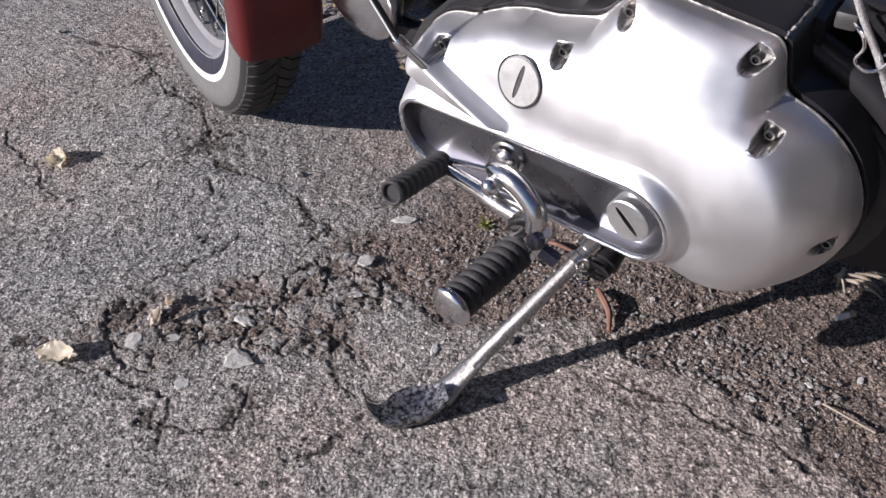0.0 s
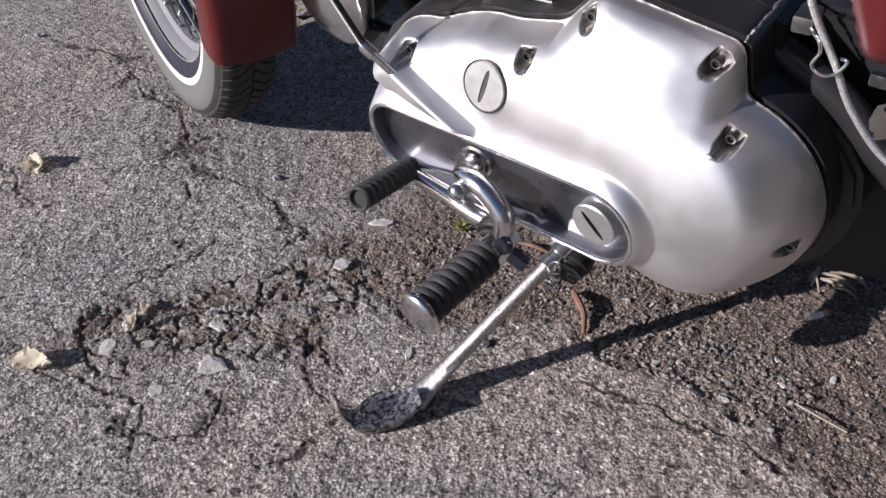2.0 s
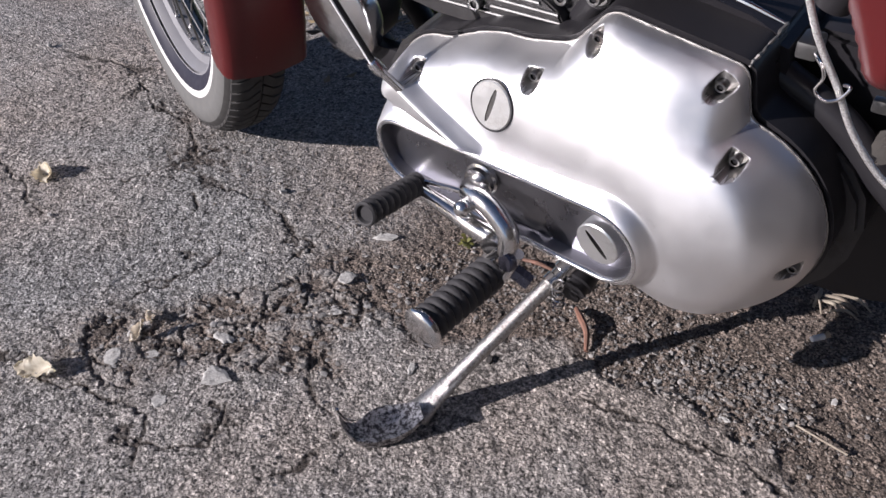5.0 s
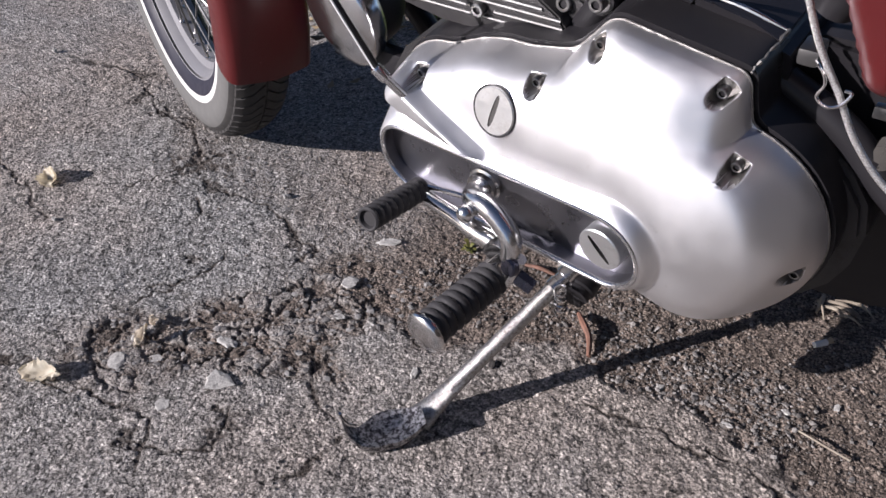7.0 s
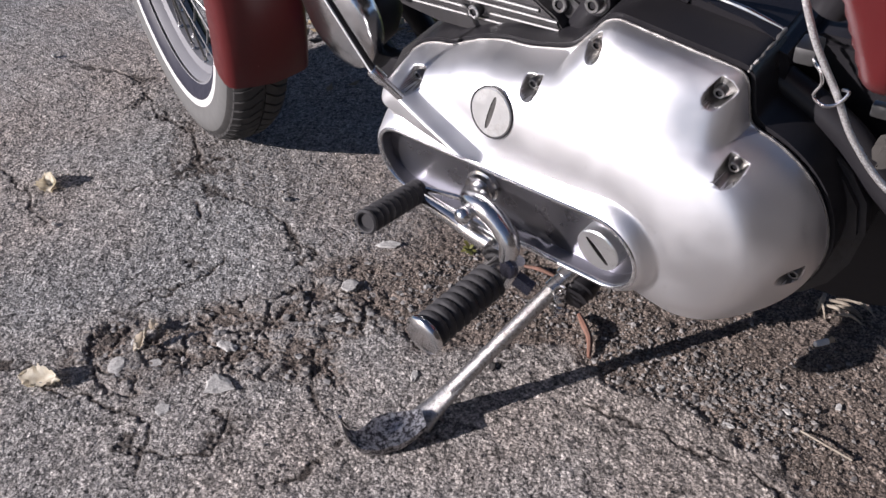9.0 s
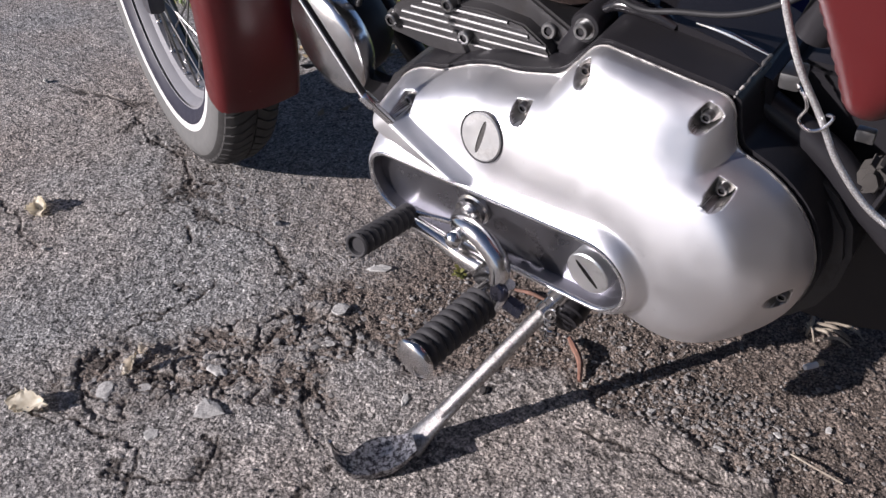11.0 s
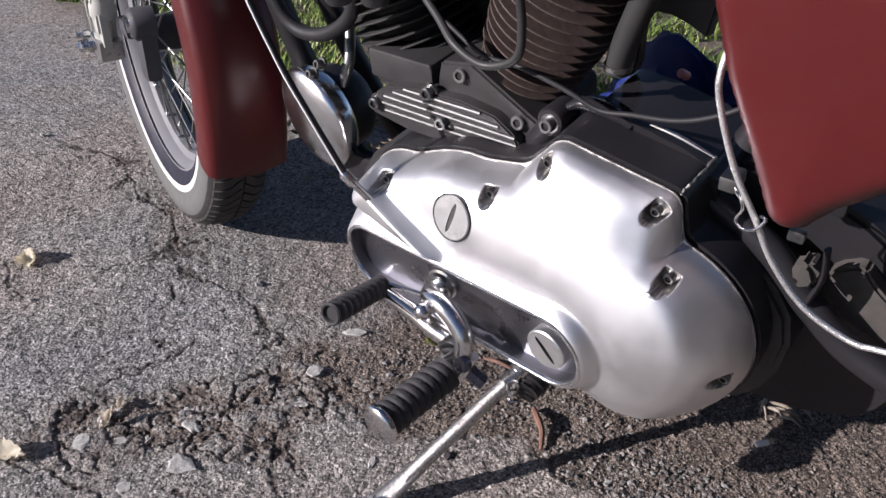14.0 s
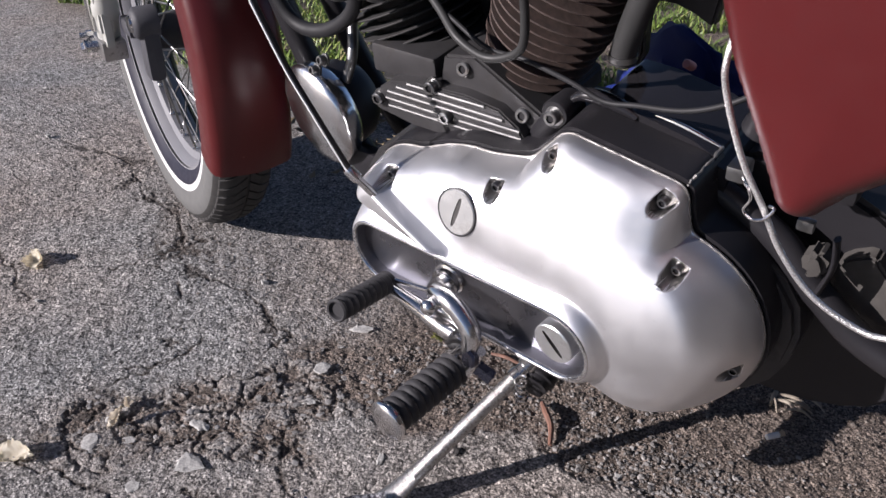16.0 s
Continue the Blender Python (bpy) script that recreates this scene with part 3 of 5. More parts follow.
for k in range(40):
    side = -1 if k % 2 else 1
    a, b = 2 * math.pi * k / 40, 2 * math.pi * k / 40 + (0.55 if (k // 2) % 2 else -0.55)
    wheel_part("spoke", tube([(math.cos(b) * 0.04, side * 0.036, math.sin(b) * 0.04), (math.cos(a) * 0.203, side * 0.006, math.sin(a) * 0.203)], 0.0019, 6, 0), STEEL, front_wheel)
    wheel_part("nipple", lathe((math.cos(a) * 0.2055, side * 0.006, math.sin(a) * 0.2055), (-math.cos(a), side * 0.1, -math.sin(a)), ((0, 0.0045), (0.003, 0.0042), (0.004, 0.0030), (0.014, 0.0026)), 8), CHROME, front_wheel)

guard = [(0.0595, 0.294), (0.062, 0.318), (0.061, 0.336), (0.0575, 0.3450), (0.0500, 0.3505), (0.0270, 0.3555)]
fender = wheel_part("front_fender", ring_lathe([(-a, b) for a, b in guard] + [(0, 0.359)] + guard[::-1] + [(a - 0.003, b - 0.001) for a, b in guard] + [(0, 0.355)] + [(0.003 - a, b - 0.001) for a, b in guard[::-1]] + [(-0.0595, 0.294)], 60, -18, 165), RED, bike, "dark red mudguard with glossy edge")

# tread: chevron blocks round the tyre's rear, each cut proud of the carcass
for k in range(24):
    q = radians(8 + k * 4.3)
    for side in (-1, 1):
        bm, vs = bmesh.new(), []
        for lift in (-0.002, 0.0030):
            for edge in (0.0, radians(3.4)):
                for y, r, a in ((0.002, 0.3250, 0.0), (0.020, 0.3237, 0.055), (0.033, 0.3180, 0.085), (0.041, 0.3125, 0.098)):
                    w = q + a + edge + (radians(2.1) if side > 0 else 0)
                    vs.append(bm.verts.new((math.cos(-w) * (r + lift), side * y, math.sin(-w) * (r + lift))))
        for j in range(3):
            for f in ((j, j + 1, j + 5, j + 4), (j + 8, j + 12, j + 13, j + 9), (j, j + 8, j + 9, j + 1), (j + 4, j + 5, j + 13, j + 12)):
                bm.faces.new([vs[i] for i in f])
        for j in (0, 3):
            bm.faces.new([vs[i] for i in (j, j + 4, j + 12, j + 8)])
        bmesh.ops.recalc_face_normals(bm, faces=bm.faces)
        wheel_part("tread_block", bm, TYRE, tyre)

# fork legs, axle and brake
for side in (-1, 1):
    leg = wheel_part("fork_leg", lathe((0.020, side * 0.106, 0.005), (0.34, 0, 0.94), ((0, 0.012), (0.004, 0.017), (0.05, 0.018), (0.055, 0.0205), (0.07, 0.0205), (0.075, 0.018), (0.30, 0.0185), (0.31, 0.022), (0.33, 0.022), (0.335, 0.0155), (0.75, 0.0155)), 28), FORK, bike, "grey painted fork leg")
    if side < 0:
        bm = box((-0.010, -0.125, -0.015), (0.055, -0.088, 0.016), 0.004)
        for at, r in (((0.0, -0.120, 0), 0.014), ((-0.012, -0.122, 0.012), 0.007), ((0.028, -0.122, 0.006), 0.007)):
            wheel_part("axle_nut", lathe(at, (0, -1, 0), ((0, r), (0.012, r), (0.012, r * 0.6), (0.022, r * 0.6)), 6), CHROME, leg)
        wheel_part("axle_clamp", bm, DARK_GRIMY, leg, "oily steel axle clamp with nuts")
        plate = box((0.034, -0.118, 0.008), (0.060, -0.104, 0.135), 0.004)
        add_box(plate, (0.036, -0.122, 0.030), (0.056, -0.100, 0.060), 0.003)
        add_lathe(plate, (0.047, -0.116, 0.085), (0, -1, 0), ((0, 0.010), (0.008, 0.010), (0.009, 0.007)), 6)
        add_lathe(plate, (0.046, -0.116, 0.118), (0, -1, 0), ((0, 0.009), (0.008, 0.009), (0.009, 0.006)), 6)
        wheel_part("brake_bracket", plate, FORK, leg, "pale grey brake bracket with bolts")
        bm = box((0.092, -0.078, -0.035), (0.128, -0.050, 0.065), 0.013)
        add_lathe(bm, (0.108, -0.050, 0.055), (0, -1, 0), ((0, 0.024), (0.030, 0.024), (0.036, 0.019), (0.038, 0.010)), 28)
        add_box(bm, (0.054, -0.092, 0.030), (0.106, -0.064, 0.056), 0.008)
        wheel_part("brake_caliper", bm, plain("dusty brake casting", (0.075, 0.075, 0.085), 0.45, 0.65, 80, 0.5, 0.4), leg, "dark dusty brake caliper")
        wheel_part("caliper_cap", lathe((0.108, -0.087, 0.055), (0, -1, 0), ((0, 0.013), (0.004, 0.012), (0.005, 0.006)), 20), CHROME, leg)
        wheel_part("axle_bolt", lathe((-0.010, -0.118, -0.004), (-0.5, -1, -0.3), ((0, 0.006), (0.020, 0.006), (0.020, 0.009), (0.027, 0.009)), 6), CHROME, leg, "bright pinch bolt")
        wheel_part("brake_pipe", tube([(0.03, -0.127, 0.16), (0.035, -0.13, 0.08), (0.03, -0.128, 0.03)], 0.0035, 8), CHROME, leg)
for k in range(4):
    wheel_part("rivet", lathe((0.353 * math.cos(radians(12 + 14 * k)), -0.002, 0.353 * math.sin(radians(12 + 14 * k))), (math.cos(radians(12 + 14 * k)), 0, math.sin(radians(12 + 14 * k))), ((0, 0.004), (0.003, 0.003), (0.004, 0.001)), 10), STEEL, fender)


# foot peg
def ribbed(a, b, r, ribs, depth):
    axis = Vector(b) - Vector(a)
    prof = [(0, r * 0.8)]
    n = ribs * 8
    for k in range(n + 1):
        t = k / n
        prof.append((axis.length * t, r - depth * (0.5 - 0.5 * math.cos(2 * math.pi * ribs * t)) ** 2.2))
    return lathe(a, axis, prof + [(axis.length + 0.0015, r * 0.86), (axis.length + 0.001, r * 0.74), (axis.length - 0.0025, r * 0.60)], 32)


PEG0, PEG1 = Vector((-0.1965, -0.229, 0.2335)), Vector((-0.206, -0.322, 0.241))
foot_peg = part("foot_peg", ribbed(PEG0, PEG1, 0.0192, 9, 0.0026), RUBBER, bike, "ribbed black rubber foot peg")
pd = (PEG1 - PEG0).normalized()
part("end_cap", lathe(PEG1 - pd * 0.001, pd, ((0, 0.0215), (0.004, 0.0218), (0.006, 0.0205), (0.0085, 0.014), (0.0095, 0.005), (0.0097, 0.0005)), 40), CHROME, foot_peg, "domed chrome end cap")
bm = lathe(PEG0 - pd * 0.006, pd, ((0, 0.014), (0.002, 0.0185), (0.006, 0.0185)), 32)
for s in (-1, 1):
    add_tube(bm, [PEG0 + Vector((s * 0.013, 0, 0)) - pd * 0.002, (-0.186 + s * 0.012, -0.221, 0.252), (-0.178 + s * 0.010, -0.219, 0.268)], 0.0070, 12, 5)
part("clevis", bm, CHROME, foot_peg, "chrome clevis")
bm = lathe((-0.172, -0.226, 0.262), (-0.25, -1, 0.35), ((0, 0.0098), (0.006, 0.0098), (0.008, 0.0080), (0.008, 0.001)), 24)
add_lathe(bm, (-0.190, -0.215, 0.24), (0.9, 0.1, -0.5), ((0, 0.009), (0.034, 0.009)), 6)
part("bolt", bm, DARK_STEEL, foot_peg, "dark glossy bolt")
bm = tube([(-0.243, -0.172, 0.289), (-0.237, -0.196, 0.299), (-0.217, -0.206, 0.306), (-0.197, -0.210, 0.300), (-0.181, -0.215, 0.285), (-0.178, -0.222, 0.266)], [0.012, 0.0118, 0.0112, 0.0112, 0.0112, 0.0095], 16)
add_lathe(bm, (-0.243, -0.164, 0.291), (0, -1, 0), ((0, 0.019), (0.005, 0.019), (0.0065, 0.0165), (0.012, 0.0165), (0.013, 0.012)), 32)
part("peg_arm", bm, CHROME, bike, "curved chrome peg arm")

# shift lever
bm = tube([(-0.196, -0.214, 0.268), (-0.225, -0.213, 0.272), (-0.255, -0.210, 0.278), (-0.300, -0.207, 0.285)], [0.0115, 0.0105, 0.0092, 0.0075], 16)
add_tube(bm, [(-0.228, -0.196, 0.296), (-0.255, -0.198, 0.295), (-0.297, -0.203, 0.293)], 0.003, 8, 5)
add_lathe(bm, (-0.196, -0.204, 0.268), (0.1, -1, 0), ((0, 0.012), (0.022, 0.012)), 24)
shift_lever = part("shift_lever", bm, CHROME, bike, "chrome gear shift lever")
bm = bmesh.new()
bmesh.ops.create_uvsphere(bm, u_segments=20, v_segments=12, radius=0.0095, matrix=Matrix.Translation((-0.227, -0.221, 0.301)))
add_lathe(bm, (-0.225, -0.19, 0.303), (0, -1, 0), ((0, 0.008), (0.028, 0.008)), 16)
part("pivot_nut", bm, CHROME, shift_lever)
part("shift_rubber", ribbed((-0.299, -0.205, 0.288), (-0.294, -0.286, 0.314), 0.0128, 9, 0.0018), RUBBER, shift_lever, "small ribbed rubber sleeve")

# side stand
ST0, ST1 = Vector((-0.2455, -0.3126, 0.0552)), Vector((-0.1633, -0.0985, 0.1690))
sdir = (ST1 - ST0).normalized()
bm = tube([ST0.lerp(ST1, 0.16), ST0.lerp(ST1, 0.25), ST0.lerp(ST1, 0.8)], [0.0092, 0.0090, 0.0088], 18, 8)
add_tube(bm, [ST0.lerp(ST1, -0.03), ST0.lerp(ST1, 0.03), ST0.lerp(ST1, 0.10), ST0.lerp(ST1, 0.20), ST0.lerp(ST1, 0.32)], [0.0185, 0.0150, 0.0125, 0.0105, 0.0088], 20, 8, 0, 0.60)
side_stand = part("side_stand", bm, CHROME_PIT, bike, "pitted chrome side stand")
part("collar", lathe(ST0.lerp(ST1, 0.78), sdir, ((0, 0.009), (0.002, 0.0115), (0.012, 0.0115), (0.013, 0.0095), (0.02, 0.0095), (0.021, 0.0125), (0.034, 0.0125), (0.036, 0.010), (0.055, 0.010)), 24), CHROME, side_stand)
bm = lathe((-0.160, -0.075, 0.150), (0, -1, -0.25), ((0, 0.020), (0.05, 0.020), (0.052, 0.0175), (0.060, 0.0165), (0.061, 0.010)), 24)
add_box(bm, (-0.180, -0.135, 0.118), (-0.150, -0.10, 0.150), 0.005)
part("stand_bracket", bm, BLACK, side_stand)
coil = [Vector((-0.168 + 0.0065 * math.cos(k * 0.7), -0.148 + 0.0065 * math.sin(k * 0.7), 0.158 - 0.0010 * k)) for k in range(44)]
part("spring", add_tube(bmesh.new(), coil, 0.0015, 6, 0), CHROME, side_stand)
# foot: a scraped plate whose toe narrows and curls up
fp = [Vector(p) for p in ((-0.236, -0.330, 0.022), (-0.246, -0.343, 0.012), (-0.258, -0.358, 0.006), (-0.270, -0.372, 0.004), (-0.281, -0.384, 0.006), (-0.291, -0.391, 0.015), (-0.297, -0.394, 0.028), (-0.299, -0.394, 0.036))]
wd = [0.012, 0.019, 0.024, 0.022, 0.014, 0.009, 0.006, 0.0025]
bm, rows = bmesh.new(), []
side = Vector((0.80, -0.60, 0.0)).normalized()
for k, p in enumerate(glide(fp, 6)):
    t = k / 42
    w = float(np.interp(t, np.linspace(0, 1, 8), wd))
    shift = side * float(np.interp(t, (0, 0.35, 0.6, 1), (0.0, -0.004, 0.004, 0.004)))
    q = [p + shift - side * w, p + shift + side * w]
    dish = Vector((0, 0, 0.004 * math.sin(math.pi * min(1, t * 1.4))))
    rows.append([bm.verts.new(UNLEAN @ v) for v in (q[0], (q[0] + q[1]) / 2, q[1], q[1] + Vector((0, 0, 0.005)) + dish, (q[0] + q[1]) / 2 + Vector((0, 0, 0.005)), q[0] + Vector((0, 0, 0.005)) + dish)])
for r0, r1 in zip(rows, rows[1:]):
    for k in range(6):
        bm.faces.new((r0[k], r0[(k + 1) % 6], r1[(k + 1) % 6], r1[k]))
bm.faces.new(rows[0][::-1])
bm.faces.new(rows[-1])
bmesh.ops.recalc_face_normals(bm, faces=bm.faces)
part("stand_foot", bm, metal("scraped dark steel", (0.50, 0.49, 0.50), 0.3, 0.5, 420, 0.5, (0.05, 0.047, 0.052), dirt_at=(0.42, 0.56)), side_stand, "scraped dark steel foot plate")

edge = [UNLEAN @ (p + Vector((0, 0, 0.006)) - side * w) for p, w in zip(fp[4:], wd[4:])]
part("wear_or_glint", tube(edge, [0.0008, 0.0016, 0.0022, 0.0018], 8, 6), CHROME, side_stand, "bright worn edge of the foot's toe")

# engine's left side above the cover
RIB = metal("bright rib tops", (0.27, 0.27, 0.27), 0.3, 0.45, 80, 0.1, (0.2, 0.2, 0.2))
side_plate = part("side_plate", prism(rounded([(-0.405, 0.40), (-0.205, 0.40), (-0.200, 0.432), (-0.245, 0.462), (-0.372, 0.454), (-0.402, 0.432)], 1), -0.076, -0.03, 1, 0.002), CASE, crankcase, "ribbed engine side plate")
for (x0, z0), (x1, z1) in (((-0.352, 0.4525), (-0.25, 0.4535)), ((-0.368, 0.4445), (-0.228, 0.4440)), ((-0.382, 0.4360), (-0.208, 0.4365)), ((-0.386, 0.4270), (-0.312, 0.4270)), ((-0.284, 0.4270), (-0.206, 0.4285)), ((-0.383, 0.418), (-0.206, 0.4195))):
    part("rib", tube([(x0, -0.0765, z0), (x1, -0.0765, z1)], 0.0021, 8, 0), RIB, side_plate)
for at in ((-0.396, -0.080, 0.424), (-0.300, -0.081, 0.428), (-0.318, -0.079, 0.458)):
    hex_screw(at, (0, -1, 0), 0.0072, crankcase)
part("cylinder_base", box((-0.415, -0.060, 0.445), (-0.325, 0.06, 0.480), 0.004, None), CASE, crankcase)
part("case_shoulder", prism([(-0.325, 0.43), (-0.190, 0.43), (-0.190, 0.452), (-0.270, 0.498), (-0.310, 0.490)], -0.062, 0.06, 1, 0.003), CASE, crankcase)
for at in ((-0.283, -0.064, 0.482), (-0.212, -0.064, 0.448)):
    hex_screw(at, (0, -1, 0.2), 0.008, crankcase)
# pushrod tubes and head
rear_head = part("rear_head", prism(rounded([(-0.154, 0.622), (-0.140, 0.596), (-0.108, 0.598), (-0.094, 0.628), (-0.088, 0.66), (-0.10, 0.72), (-0.165, 0.72)], 1), -0.056, 0.07, 1, 0.004), RUST, bike, "rusty cylinder head")
part("rocker_cover", prism(rounded([(-0.132, 0.640), (-0.114, 0.627), (-0.093, 0.630), (-0.088, 0.652), (-0.088, 0.71), (-0.14, 0.71)], 1), -0.064, 0.06, 1, 0.004), ALU_RIM, rear_head, "bare aluminium rocker cover")
part("front_head", box((-0.53, -0.05, 0.60), (-0.38, 0.07, 0.72), 0.012), SOOT_SHADE, bike)
bm = box((-0.345, -0.02, 0.60), (-0.245, 0.08, 0.72), 0.012)
# Added dark slab stands in for the black gap between the cylinders.
add_box(bm, (-0.385, 0.055, 0.44), (-0.215, 0.105, 0.68), 0.012)
part("carburettor", bm, BARREL, bike, "black carburettor with an added dark slab filling the gap")

# case top behind the tower
bm = prism(rounded([(-0.150, 0.40), (-0.016, 0.40), (0.0, 0.43), (-0.012, 0.462), (-0.125, 0.485), (-0.150, 0.47)], 1), -0.06, 0.05, 1, 0.008)
gearbox_top = part("gearbox_top", bm, GLOSS_BLACK, crankcase)
part("edge_bead", tube([(-0.163, -0.052, 0.474), (-0.150, -0.050, 0.482), (-0.133, -0.050, 0.4835), (-0.112, -0.050, 0.480), (-0.094, -0.050, 0.473)], [0.005, 0.008, 0.009, 0.008, 0.005], 16, 8, 0.8), GLOSS_BLACK, inner_case, "glossy black rounded edge")
# The glint along the case's rear edge is put in as a bright strip.
part("wear_or_glint", tube([(-0.078, -0.046, 0.4785), (-0.062, -0.047, 0.4775), (-0.046, -0.047, 0.4745), (-0.030, -0.047, 0.4700), (-0.013, -0.047, 0.4650)], [0.0012, 0.0020, 0.0024, 0.0020, 0.0010], 8), ALU_RIM, inner_case, "bright strip standing in for a glint on the black edge")
chipped = [(-0.0195 + 0.0075 * t + random.uniform(-0.0008, 0.0008), -0.102 + 0.055 * t, 0.4560 + 0.0100 * t + random.uniform(-0.0008, 0.0008)) for t in (k / 18 for k in range(19))]
part("wear_or_glint", tube(chipped, [random.uniform(0.0003, 0.0022) for _ in chipped], 6, 0), RIM_WORN, inner_case, "chipped black paint along an edge")
part("gearbox", prism(rounded([(-0.05, 0.15), (0.10, 0.14), (0.20, 0.20), (0.19, 0.37), (0.08, 0.44), (-0.05, 0.44)], 2), -0.005, 0.16, 1, 0.006), BLACK, bike, "black gearbox housing")
part("frame_tube", tube([(-0.02, -0.04, 0.42), (0.05, -0.045, 0.385), (0.095, -0.05, 0.345), (0.18, -0.055, 0.298), (0.42, -0.07, 0.27)], 0.0145, 16), BLACK, bike)
part("frame_tube", tube([(0.02, -0.06, 0.50), (0.06, -0.06, 0.62), (0.10, -0.06, 0.80)], 0.016, 16), BLACK, bike)
part("frame_tube", tube([(-0.50, 0.02, 0.20), (-0.60, 0.0, 0.40), (-0.70, -0.01, 0.80)], 0.016, 16), BLACK, bike)
part("frame_tube", tube([(-0.50, 0.10, 0.20), (-0.60, 0.08, 0.40), (-0.70, 0.05, 0.80)], 0.016, 16), BLACK, bike)
part("rear_tyre", lathe((0.55, -0.06, 0.31), (0, 1, 0), ((0, 0.2), (0.01, 0.28), (0.03, 0.305), (0.06, 0.312), (0.09, 0.305), (0.11, 0.28), (0.12, 0.2)), 64), TYRE, bike)
bracket = part("tank_bracket", box((0.070, -0.085, 0.468), (0.11, -0.05, 0.51), 0.008), BLACK, bike)
part("cable_tag", box((0.072, -0.094, 0.440), (0.086, -0.086, 0.451), 0.002, None), RIB, bracket, "pale metal tag")
part("dust_cover", prism(rounded([(0.098, 0.351), (0.101, 0.367), (0.128, 0.384), (0.138, 0.368), (0.160, 0.35), (0.20, 0.33), (0.20, 0.28), (0.167, 0.300), (0.118, 0.317), (0.104, 0.329)], 1), -0.022, 0.0, 1, 0.003), DUSTY, bike, "dusty brown sheet metal cover")
part("grease_lump", prism(rounded([(0.075, 0.398), (0.094, 0.409), (0.105, 0.382), (0.083, 0.368)], 1), -0.072, -0.045, 1, 0.006), DUSTY, bike, "dusty bracket end")
part("strap", tube([(0.100, -0.06, 0.418), (0.103, -0.062, 0.39), (0.096, -0.062, 0.355)], 0.006, 10, 6, 0.5), BLACK, bike)
# Added black sheet that darkens the gap between hose and tank.
part("dark_filler", prism(rounded([(-0.1606, 0.74), (-0.0603, 0.74), (-0.0500, 0.5330), (-0.0915, 0.5540), (-0.1195, 0.554), (-0.1254, 0.5336), (-0.1261, 0.4831), (-0.1537, 0.4751)], 1), 0.02, 0.036, 1, 0.003), BLACK, bike)

# horn with chrome cup
hc, hn = Vector((-0.534, -0.050, 0.347)), Vector((-0.20, -0.975, -0.06)).normalized()
horn = part("horn", lathe(hc, -hn, ((-0.002, 0.060), (0.012, 0.061), (0.05, 0.054), (0.068, 0.04)), 40), BLACK, bike)
part("horn_cup", lathe(hc, hn, ((-0.022, 0.060), (-0.014, 0.067), (0.0, 0.070), (0.004, 0.0695), (0.008, 0.066), (0.014, 0.052), (0.018, 0.033), (0.020, 0.014), (0.0205, 0.001)), 48), ALU_RIM, horn, "domed chrome horn cup")
for at in ((-0.508, -0.055, 0.432), (-0.520, -0.06, 0.418)):
    hex_screw(at, (-0.2, -1, 0.3), 0.006, horn)
part("horn_bracket", tube([(-0.50, -0.03, 0.39), (-0.49, -0.02, 0.425), (-0.50, 0.0, 0.46)], 0.007, 10), STEEL, horn)
part("horn_bracket", box((-0.50, -0.05, 0.27), (-0.42, -0.03, 0.31), 0.004), BLACK, horn)

# coil box with a white label, and its wiring
CB = Matrix.Translation((-0.398, -0.085, 0.0)) @ pose(0, 0, 0, 0, 0, 24)
coil_box = part("coil_box", box((-0.036, -0.020, 0.586), (0.036, 0.030, 0.72), 0.003, CB), WHITE, bike, "white coil box")
part("label_edge", box((-0.0375, -0.0215, 0.5835), (0.0375, 0.0315, 0.5875), 0.001, CB), STEEL, coil_box)
for k, (w, h) in enumerate(((0.050, 0.0016), (0.058, 0.0012), (0.040, 0.0012), (0.054, 0.0012))):
    part("text_bar", box((-w / 2, -0.0208, 0.627 - k * 0.008), (w / 2, -0.0198, 0.627 + h - k * 0.008), 0.0, CB), FORK, coil_box)
for x in (-0.018, 0.022):
    part("terminal", lathe(CB @ Vector((x, 0.0, 0.545)), (0, 0, 1), ((0, 0.013), (0.004, 0.0155), (0.045, 0.0155)), 24), HOSE, coil_box)
part("hose", tube([(-0.585, -0.045, 0.68), (-0.577, -0.05, 0.56), (-0.566, -0.05, 0.495), (-0.538, -0.05, 0.468), (-0.490, -0.05, 0.474), (-0.445, -0.05, 0.507), (-0.43, -0.05, 0.56)], 0.0085, 14), CABLE, bike, "looped black hose")
breather = part("hose", tube([(-0.123, -0.03, 0.514), (-0.121, -0.03, 0.53), (-0.112, -0.03, 0.56), (-0.094, -0.03, 0.609), (-0.074, -0.03, 0.645), (-0.05, -0.03, 0.72)], 0.0125, 20), HOSE, bike, "thick dark breather hose")
part("clamp", lathe((-0.1227, -0.03, 0.5165), (0.02, 0, 1), ((0, 0.0125), (0.0005, 0.0135), (0.006, 0.0135), (0.0065, 0.0125)), 24), STEEL, breather, "worn steel hose clamp")
boot = part("plug_boot", box((-0.200, -0.112, 0.662), (-0.178, -0.090, 0.73), 0.004), HOSE, bike, "grey spark plug connector")
part("collar", lathe((-0.189, -0.10, 0.641), (0, 0, 1), ((0, 0.007), (0.003, 0.0085), (0.024, 0.0085)), 18), HOSE, boot)
